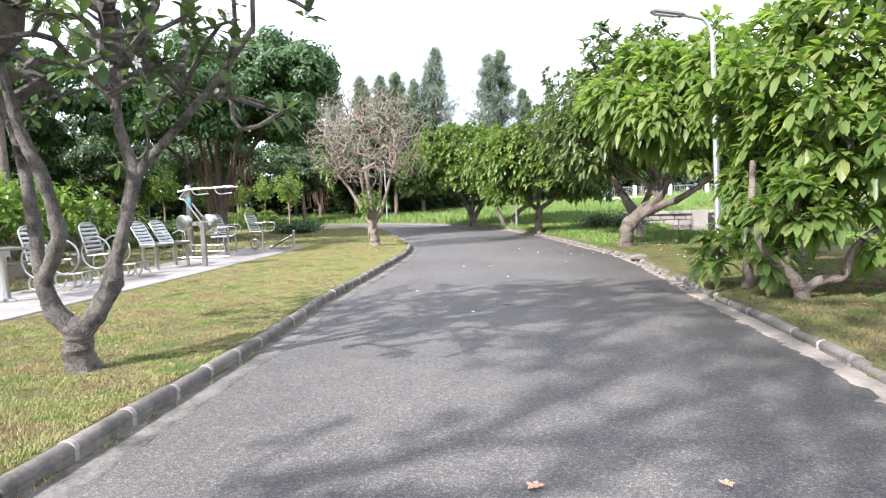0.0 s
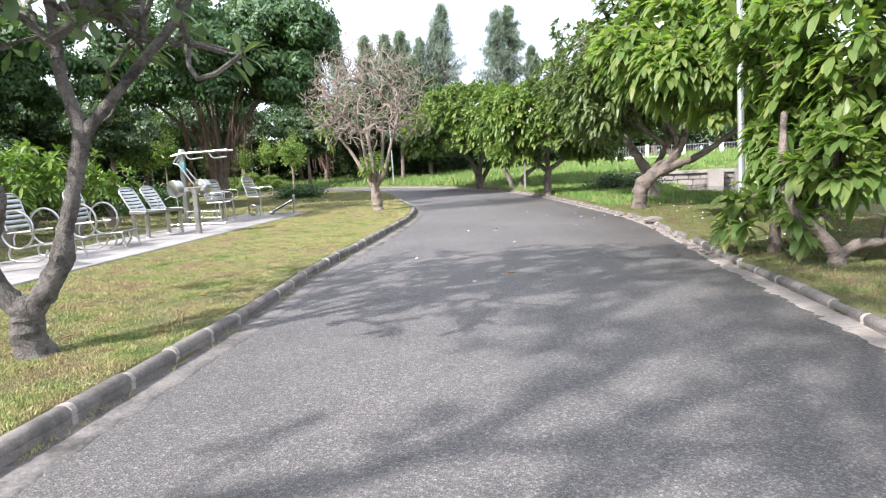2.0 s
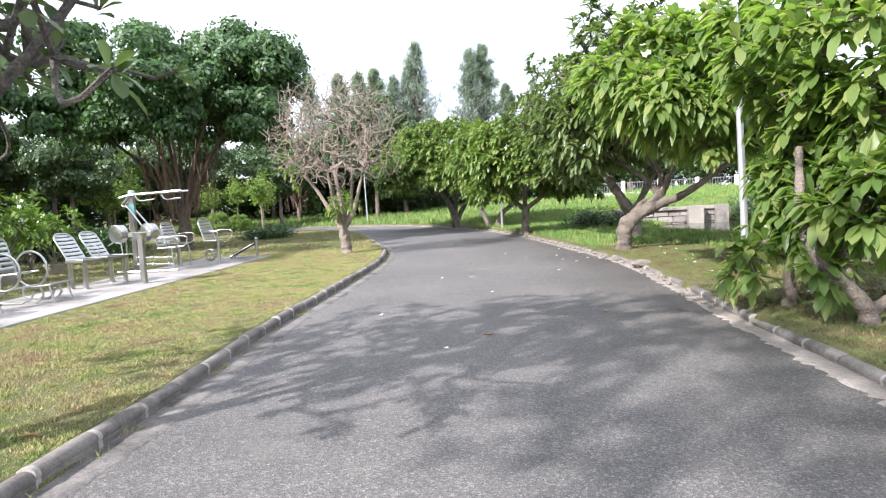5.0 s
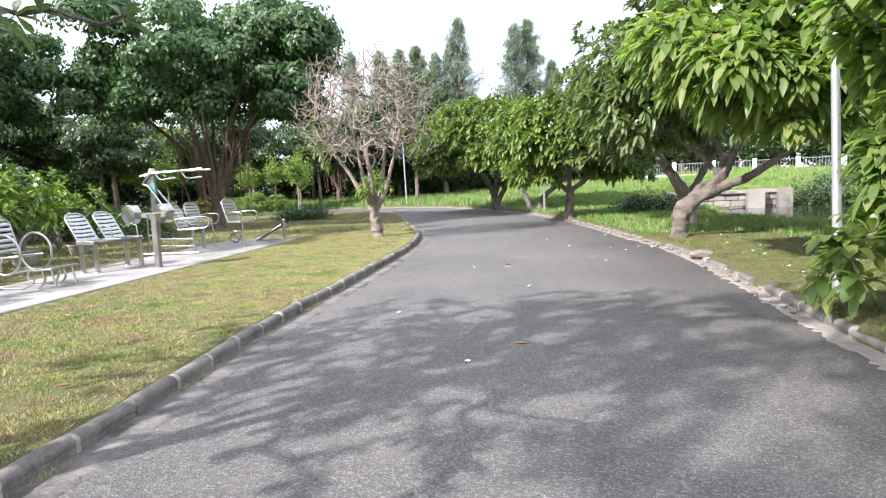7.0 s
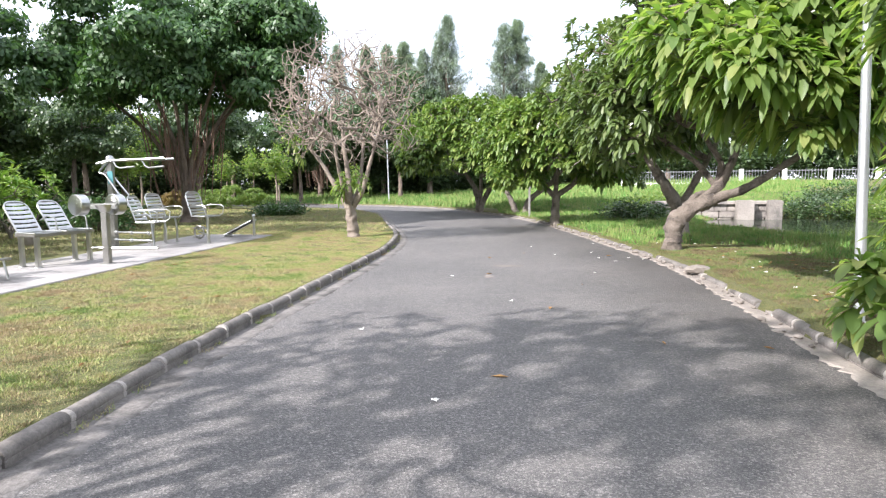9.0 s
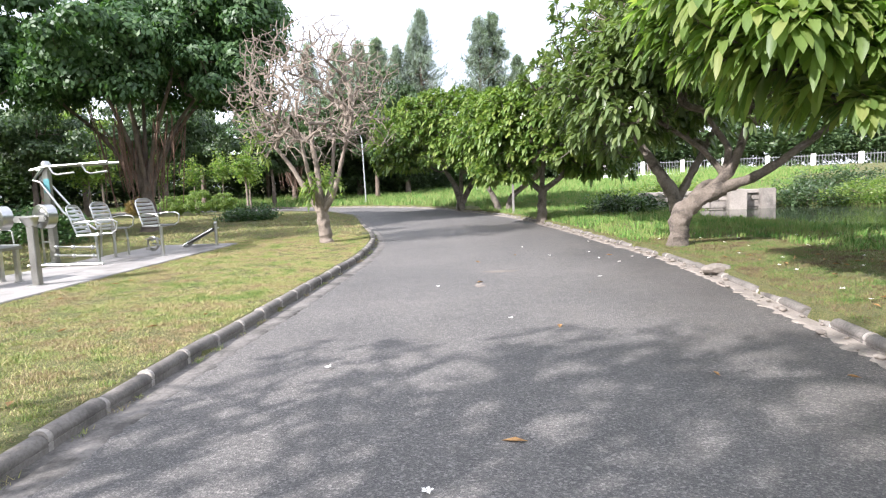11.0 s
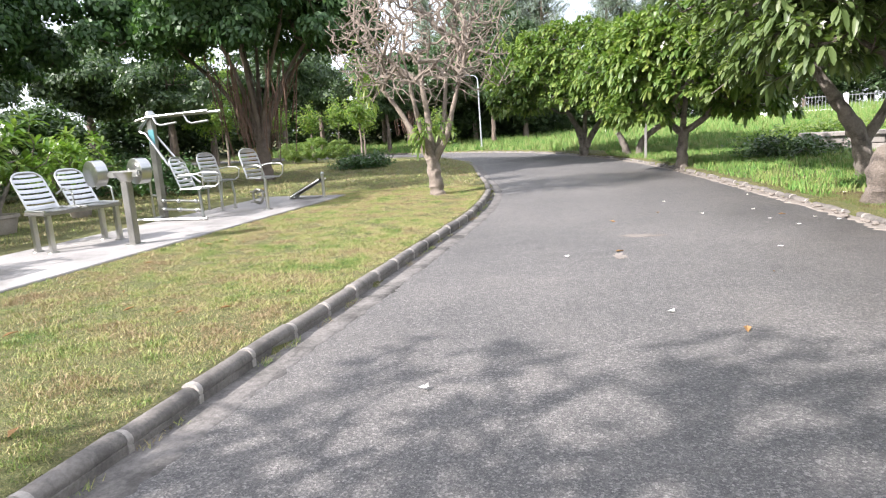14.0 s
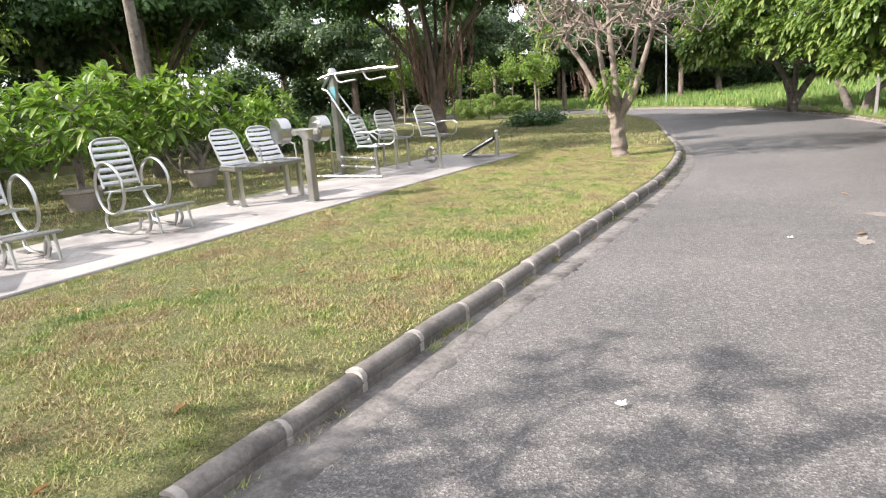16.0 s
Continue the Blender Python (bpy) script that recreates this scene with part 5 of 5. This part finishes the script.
def ground_plant(place, seed, radius, height, leaf, label):
    rng = np.random.default_rng(seed)
    z = float(ground_height(np.array([place[0]]), np.array([place[1]]))[0])
    root = thing("low_shrub", (*place, z), label, "shrub", "low shrubs")
    tips, outs = shell_points(int(70 * radius), (0, 0, height * 0.35), (radius, radius * 0.8, height * 0.65), rng, inner=0.3, cut=-0.4)
    part("stem", branch_tree([[(0, 0, -0.05, 0.03), (0, 0, 0.15, 0.02)]], tips[:60], 0.005, 0.25, rng), BROWNBARK, root)
    part("crown", leaves_mesh([small_leaves(tips, 40, 0.16, 0.12, rng)], leaf), leaf, root)


ground_plant((-8.2, 30.5), 81, 1.3, 0.5, LEAF_FIG, "sprawling dark green low shrub on the lawn")
for n, (x, y, r, h) in enumerate([(6.2, 26.0, 1.2, 0.5), (7.6, 32.0, 1.0, 0.5), (13.4, 28.4, 1.5, 0.8), (15.4, 27.0, 1.7, 0.9), (16.8, 24.5, 1.8, 0.9), (16.6, 21.0, 1.7, 0.8), (15.5, 30.0, 1.9, 1.0), (9.5, 32.0, 1.3, 0.7), (18.5, 27.0, 1.8, 1.0)]):
    ground_plant((x, y), 82 + n, r, h, LEAF_BRIGHT if n % 2 else LEAF_BACK, "wild green shrub on the pond bank")
for n, (x, y, r, h) in enumerate([(-14.5, 21.5, 1.5, 1.5), (-12.5, 22.5, 1.3, 1.2), (-16, 18.5, 1.6, 1.7), (-18, 16, 1.6, 1.8), (-19, 22, 1.8, 1.8), (-17, 12.5, 1.6, 1.6), (-19, 9, 1.8, 1.8), (-10.5, 21.3, 1.1, 1.0), (-23, 16.5, 2.0, 2.0), (-22.5, 10.5, 2.0, 2.0), (-24, 22, 2.0, 2.0), (-21, 29, 1.6, 1.4)]):
    ground_plant((x, y), 101 + n, r, h, (LEAF_BACK, LEAF_FIG, LEAF_BRIGHT)[n % 3], "dense green shrub under the trees")


def belt_bush(seed):
    rng = np.random.default_rng(seed)
    root = thing("thicket_bush", (0, 0, -60), "tall dark leafy thicket bush under the woodland", "bush", "thicket bushes")
    tips, _ = shell_points(130, (0, 0, 1.3), (2.2, 1.6, 1.5), rng, inner=0.5, cut=-0.85, lumps=0.3)
    part("stem", branch_tree([[(0, 0, -0.1, 0.08), (0, 0, 0.7, 0.05)]], tips[:60], 0.01, 0.5, rng), BROWNBARK, root)
    part("crown", leaves_mesh([small_leaves(tips, 75, 0.3, 0.26, rng)], LEAF_BACK), LEAF_BACK, root)
    return root


plant_out(belt_bush(91), [(-42, 48, 1.6, 0), (-37, 54, 1.6, 40), (-33, 56, 1.5, 80), (-28.5, 58, 1.5, 120), (-24, 59, 1.4, 160), (-20, 59, 1.4, 200), (-16, 60, 1.4, 240), (-12, 60, 1.4, 280), (-8, 60, 1.3, 320), (-4.5, 60, 1.3, 10),
                          (-1, 60, 1.3, 60), (2.5, 59, 1.2, 110), (6, 58, 1.2, 150), (9, 56.5, 1.1, 190), (-6.5, 54, 1.1, 30), (-3, 54.5, 1.1, 90), (-10, 55.5, 1.2, 150), (0.5, 55, 1.0, 250), (4, 54, 0.9, 20),
                          (13, 55.5, 1.1, 0), (17, 54.5, 1.2, 40), (21, 53, 1.2, 80), (25, 51, 1.3, 130), (29, 49, 1.3, 170), (33, 47, 1.3, 210), (37, 45, 1.4, 250), (40, 40, 1.4, 290), (42, 34, 1.4, 330), (43, 27, 1.4, 20), (42, 20, 1.4, 60), (40, 12, 1.4, 100),
                          (-38, 36, 1.3, 240), (-44, 40, 1.6, 90), (-30, 36, 1.1, 200), (-40, 20, 1.0, 60), (-42, 12, 1.0, 20), (-24, 31, 1.15, 70), (-28, 24, 1.3, 130), (-34, 22, 1.4, 200), (-31, 16.5, 1.3, 300)])


def slim_trunk(place, height, radius, label):
    root = thing("slim_tree", (*place, 0.08), label, "tree", "slim trunks")
    rng = np.random.default_rng(int(place[1] * 10))
    part("trunk", Shape().tube([(0, 0, -0.1), (0.03, 0, height * 0.3), (-0.05, 0, height * 0.7), (0, 0, height)], [radius * 1.15, radius, radius * 0.9, radius * 0.75], 12), BARK, root)
    n = 26
    a, up = rng.uniform(0, 6.3, n), rng.uniform(-0.3, 0.9, n)
    d = np.stack([np.cos(a), np.sin(a), up], 1)
    crown = []
    for i in range(n):
        t = np.linspace(0.08, 1, 26)[:, None]
        spine = np.array([0, 0, height]) + d[i] * t * 2.0 - np.array([0, 0, 1.0]) * t**2 * 1.1
        side = np.cross(d[i], [0, 0, 1.0])
        for s in (-1, 1):
            crown.append(leaf_arrays(spine, np.tile(side * s + d[i] * 0.5, (26, 1)), np.array([0, 0, 1.0]), 0.5 * np.sin(t[:, 0] * 2.8 + 0.3) + 0.05, np.full(26, 0.045), np.full(26, 0.4)))
    part("fronds", leaves_mesh(crown, LEAF_BRIGHT), LEAF_BRIGHT, root, "arching green palm fronds")


slim_trunk((-12.0, 16.3), 7.2, 0.12, "tall smooth grey palm trunk behind the shrubs")
slim_trunk((-12.4, 13.1), 6.8, 0.12, "tall smooth grey palm trunk behind the shrubs")
slim_trunk((-16.5, 20.0), 7.0, 0.14, "tall smooth grey palm trunk behind the shrubs")


def young_tree(seed):
    rng = np.random.default_rng(seed)
    root = thing("young_tree", (0, 0, -60), "slender young tree with a thin pale stem", "tree", "young trees by the bend")
    tips, _ = shell_points(50, (0, 0, 2.5), (0.7, 0.7, 0.9), rng, inner=0.2)
    part("trunk", branch_tree([[(0, 0, -0.1, 0.06), (0.03, 0, 1.0, 0.05), (-0.02, 0, 2.0, 0.035)]], tips, 0.006, 0.3, rng), PALEBARK, root)
    part("crown", leaves_mesh([small_leaves(tips, 26, 0.16, 0.17, rng)], LEAF_BRIGHT), LEAF_BRIGHT, root)
    return root


plant_out(young_tree(66), [(-9.9, 35.5, 1.0, 0), (-10.6, 38.0, 0.9, 80), (-12.6, 39.5, 1.0, 160), (-14.0, 39.0, 0.9, 240), (-16.5, 40, 1.0, 300), (-18, 37, 1.1, 30), (-20.5, 40, 1.1, 130), (-3.2, 22.6, 0.55, 10)])


# ---------------------------------------------------------------- pond, weir and fence
def water_material():
    m, ns, ls, b = nodes_of("pond_water")
    b.inputs["Base Color"].default_value = (0.035, 0.045, 0.03, 1)
    b.inputs["Roughness"].default_value = 0.06
    b.inputs["IOR"].default_value = 1.33
    bumped(ns, ls, b, noise_node(ns, ls, 5, 3, 0.5, "World"), 0.12, 0.02)
    return m


s = Shape()
for k in range(40):
    a = 2 * math.pi * k / 40
    s.v.append(Vector((POND[0] + POND[2] * 1.3 * math.cos(a), POND[1] + POND[3] * 1.3 * math.sin(a), POND_Z)))
s.f.append(tuple(range(40)))
tagged(new("water", s.mesh("water", water_material(), False)), "still dark green pond water", "water", kind="structure")


def weir():
    root = thing("weir_wall", (7.5, 28.7, -0.5), "low weathered stone weir wall at the pond", "wall", turn=-6)
    part("coping", Shape().box((-0.1, -0.35, 1.02), (4.6, 0.4, 1.16), 0.03), STONE, root)
    rng = random.Random(8)
    for row in range(4):
        x = -0.3 * (row % 2)
        while x < 4.4:
            w = rng.uniform(0.45, 0.75)
            part("stone", Shape().box((max(x, 0), -0.25 + rng.uniform(-0.02, 0.02), 0.26 * row), (min(x + w - 0.02, 4.5), 0.3, 0.26 * row + 0.245), 0.02), STONE, root)
            x += w
    part("pier", Shape().box((2.9, -0.7, 0.0), (3.5, -0.26, 1.2), 0.03), STONE, root)
    part("pier", Shape().box((4.0, -0.6, 0.0), (4.5, -0.26, 1.2), 0.03), STONE, root)


weir()


def boundary():
    root = tagged(new("fence_wall"), "white boundary wall with pillars and slim metal bars", "fence", kind="structure")
    a, b = Vector((11.0, 50.6, 0.7)), Vector((36.0, 41.0, 0.6))
    root.matrix_basis = Matrix.Translation(a) @ pose(0, 0, 0, 0, 0, math.degrees(math.atan2(b.y - a.y, b.x - a.x)))
    length, bay = (b - a).length, 2.6
    part("plinth", Shape().box((0, -0.1, -0.6), (length, 0.1, 0.62), 0.02), WHITEWASH, root)
    for k in range(int(length / bay) + 1):
        x = k * bay
        part("pillar", Shape().box((x - 0.14, -0.16, -0.5), (x + 0.14, 0.16, 1.5), 0.02), WHITEWASH, root)
        part("top_rail", Shape().box((x + 0.16, -0.02, 1.35), (x + bay - 0.16, 0.02, 1.39), 0.004), LAMPGREY, root)
        bars = Shape()
        for q in range(12):
            bars.box((x + 0.3 + q * 0.18, -0.012, 0.6), (x + 0.325 + q * 0.18, 0.012, 1.45))
        part("bars", bars, LAMPGREY, root)["kind"] = "stuff"


boundary()


# ---------------------------------------------------------------- litter and stones
def rock(at, size, seed, material, name="stone", label="broken pale cement lump on the kerb", category="stone", group="loose stones"):
    rng = np.random.default_rng(seed)
    bm = bmesh.new()
    bmesh.ops.create_icosphere(bm, subdivisions=2, radius=1.0)
    for v in bm.verts:
        v.co = Vector((v.co.x * size[0], v.co.y * size[1], v.co.z * size[2])) * (1 + 0.22 * noise.noise(v.co * 1.7 + Vector((seed, 0, 0))))
    ob = new(name, Shape().add(bm).mesh(name, material, False))
    ob.matrix_basis = pose(*at, 0, 0, rng.uniform(0, 360))
    return tagged(ob, label, category, group)


rock((4.13, 13.3, 0.1), (0.2, 0.12, 0.07), 1, RUBBLE)
rng = random.Random(12)
crumbs = [p for p in smooth_line(RIGHT_EDGE, 0.17) if 9 < p[1] < 27]
for i, p in enumerate(crumbs):
    r = rng.uniform(0.012, 0.04)
    rock((p[0] - rng.uniform(-0.08, 0.16), p[1] + rng.uniform(-0.1, 0.1), 0.02 + r * 0.3), (r * rng.uniform(1, 1.8), r, r * 0.6), 20 + i, RUBBLE, label="small broken piece of pale cement")


def fallen_flower(x, y, z, size, material, label):
    s = Shape()
    a0 = rng.uniform(0, 6)
    for k in range(5):
        a = a0 + k * 1.2566
        d, e = Vector((math.cos(a), math.sin(a), 0)), Vector((-math.sin(a), math.cos(a), 0))
        b = len(s.v)
        s.v += [Vector((0, 0, 0.004)), d * size * 0.6 + e * size * 0.34 + Vector((0, 0, 0.012)), d * size + Vector((0, 0, 0.02 * rng.random() + 0.006)), d * size * 0.6 - e * size * 0.34 + Vector((0, 0, 0.012))]
        s.f.append((b, b + 1, b + 2, b + 3))
    ob = new("fallen_flower", s.mesh("fallen_flower", material, False))
    ob.matrix_basis = Matrix.Translation((x, y, z))
    tagged(ob, label, "flower", "fallen flowers")


for x, y in [(3.0, 15.3), (3.2, 14.8), (3.55, 15.35), (3.75, 15.1), (3.35, 18.0), (2.25, 15.9), (0.57, 7.55), (3.0, 16.2), (1.2, 11.0), (-0.3, 9.5), (0.4, 13.0), (2.6, 13.4), (1.9, 17.4)]:
    fallen_flower(x, y, 0.03, 0.032, PETAL, "fallen white frangipani flower on the asphalt")
for k in range(46):
    x, y = rng.uniform(4.3, 8.0), rng.uniform(9, 18)
    fallen_flower(x, y, 0.125, 0.03, PETAL, "fallen white frangipani flower on the grass")
fallen_flower(0.85, 2.75, 0.035, 0.05, PINKPETAL, "fallen salmon frangipani flower on the asphalt")
fallen_flower(1.75, 2.75, 0.035, 0.04, PINKPETAL, "fallen salmon frangipani flower on the asphalt")


def road_patch(x, y, w, d, seed, label):
    """A thin worn smear of pale cement on the asphalt."""
    rng = np.random.default_rng(seed)
    s = Shape()
    n = 22
    for k in range(n):
        a = 2 * math.pi * k / n
        r = 1 + 0.28 * rng.normal()
        s.v.append(Vector((x + w * r * math.cos(a), y + d * r * math.sin(a), 0.0)))
    s.v = [Vector((v.x, v.y, 0.034)) for v in s.v] + [Vector((x, y, 0.037))]
    s.f = [(k, (k + 1) % n, n) for k in range(n)]
    tagged(new("cement_smear", s.mesh("cement_smear", RUBBLE)), label, "stain", "cement smears")


road_patch(1.27, 14.2, 0.26, 0.10, 1, "pale cement smear worn into the asphalt")
road_patch(0.95, 13.0, 0.07, 0.14, 2, "small pale cement smear on the asphalt")


def fallen_leaf(x, y, z):
    a, L = rng.uniform(0, 6.3), rng.uniform(0.06, 0.16)
    d, e = Vector((math.cos(a), math.sin(a), 0)), Vector((-math.sin(a), math.cos(a), 0))
    s = Shape()
    up = Vector((0, 0, 0.015))
    s.v += [Vector(), d * L * 0.5 + e * L * 0.16 + up, d * L + up * rng.random(), d * L * 0.5 - e * L * 0.16 + up, d * L * 0.5]
    s.f += [(0, 1, 4), (1, 2, 4), (2, 3, 4), (3, 0, 4)]
    ob = new("fallen_leaf", s.mesh("fallen_leaf", DRYLEAF, False))
    ob.matrix_basis = Matrix.Translation((x, y, z))
    tagged(ob, "dry brown fallen leaf lying flat", "leaf", "fallen leaves")


for k in range(9):
    fallen_leaf(rng.uniform(0.5, 3.4), rng.uniform(8, 17), 0.03)
for k in range(50):
    fallen_leaf(rng.uniform(4.3, 6.5), rng.uniform(6, 15), 0.125)
for k in range(22):
    fallen_leaf(rng.uniform(-4.5, -1.7), rng.uniform(3, 14), 0.125)


# ---------------------------------------------------------------- grass
def blades(name, n, area, height, width, material, label, seed, keep, tilt=0.5):
    rng = np.random.default_rng(seed)
    x0, x1, y0, y1, bias = area
    x = rng.uniform(x0, x1, n)
    y = y0 + (y1 - y0) * rng.uniform(0, 1, n) ** bias
    thin = np.sin(x * 3.3 + np.sin(y * 2.1) * 2.2) * np.sin(y * 2.7 + np.sin(x * 2.3) * 1.9) + 0.5 * np.sin(x * 9.1 + y * 3) * np.sin(y * 8.3 - x * 2)
    ok = ~inside(road_poly, x, y) & keep(x, y) & ((thin < 0.55) | (rng.uniform(0, 1, n) < 0.35))
    x, y = x[ok], y[ok]
    n = len(x)
    tuft = 0.85 + 0.3 * np.sin(x * 5.1 + np.sin(y * 3.7) * 2) * np.sin(y * 4.3 + np.sin(x * 2.9) * 2) + 0.25 * np.sin(x * 17 + np.sin(y * 13)) * np.sin(y * 19 + np.sin(x * 11))
    h = height * rng.uniform(0.5, 1.2, n) * np.clip(tuft, 0.35, 1.4)
    at = np.stack([x, y, ground_height(x, y) - 0.008], 1)
    a, lean_ = rng.uniform(0, 6.3, n), rng.normal(size=n) * tilt
    b = rng.uniform(0, 6.3, n)
    tip = at + np.stack([np.cos(a) * lean_ * h, np.sin(a) * lean_ * h, h], 1)
    side = np.stack([np.cos(b), np.sin(b), 0 * b], 1) * (width * rng.uniform(0.6, 1.3, n))[:, None]
    v = np.stack([at - side, at + side, tip], 1).reshape(-1, 3)
    ob = new(name, raw_mesh(name, v, np.arange(3 * n).reshape(-1, 3), material))
    tagged(ob, label, "grass", kind="stuff")


off_slab = lambda x, y: ~((x < -4.6) & (x > -7.6) & (y < 19.9) & (x < -5.5 + 0.048 * (y - 2)))
left_of = lambda x, y: x < np.interp(y, left_line[:, 1], left_line[:, 0]) - 0.17
right_of = lambda x, y: x > np.interp(y, right_line[:, 1], right_line[:, 0]) + 0.17
blades("lawn_grass", 800000, (-5.6, -1.1, 1.5, 21, 1.35), 0.034, 0.0046, LAWN, "short mown lawn, green with straw patches", 1, lambda x, y: off_slab(x, y) & left_of(x, y), 0.9)
blades("far_lawn_grass", 130000, (-16, -2.0, 5, 37, 1.0), 0.06, 0.010, LAWN, "short lawn behind the slab and by the bend", 2, lambda x, y: off_slab(x, y) & ((x < -6.5) | (y > 19)) & ((y > 30) | left_of(x, y)), 0.9)
blades("verge_grass", 300000, (3.5, 8.0, 3.0, 19, 1.0), 0.04, 0.0055, VERGE, "thin green verge with dry patches under the frangipani trees", 3, right_of, 0.8)
in_pond = lambda x, y: ((x - POND[0]) / POND[2]) ** 2 + ((y - POND[1]) / POND[3]) ** 2 < 1.2
blades("meadow_grass", 170000, (1.5, 17, 14.5, 46, 1.0), 0.15, 0.012, MEADOW, "tall bright green grass on the bank", 4, lambda x, y: right_of(x, y) & ~in_pond(x, y) & ((y > 17) | (x > 6.5)), 0.5)
blades("far_meadow_grass", 110000, (-26, 20, 36, 62, 1.0), 0.34, 0.022, MEADOW, "tall bright green grass beyond the bend", 5, lambda x, y: inside(beyond_poly, x, y) & (distance(right_line, x, y) > 0.3), 0.5)


def gutter_tufts():
    """Small dry tufts rooted in the joint between kerb and gutter."""
    rng = np.random.default_rng(9)
    line = left_line[(left_line[:, 1] > 1) & (left_line[:, 1] < 22)]
    pick = line[rng.integers(0, len(line), 90)]
    at = np.repeat(pick + np.c_[rng.uniform(-0.03, 0.02, 90), rng.uniform(-0.1, 0.1, 90)], 26, 0) + rng.normal(size=(90 * 26, 2)) * np.array([0.018, 0.05])
    n = len(at)
    root = np.c_[at, np.full(n, 0.01)]
    a, h = rng.uniform(0, 6.3, n), rng.uniform(0.015, 0.05, n)
    tip = root + np.stack([np.cos(a) * h, np.sin(a) * h, h * 0.8], 1)
    side = np.stack([-np.sin(a), np.cos(a), 0 * a], 1) * 0.0035
    v = np.stack([root - side, root + side, tip], 1).reshape(-1, 3)
    tagged(new("gutter_grass", raw_mesh("gutter_grass", v, np.arange(3 * n).reshape(-1, 3), LAWN)), "dry grass tufts along the foot of the kerb", "grass", kind="stuff")


gutter_tufts()
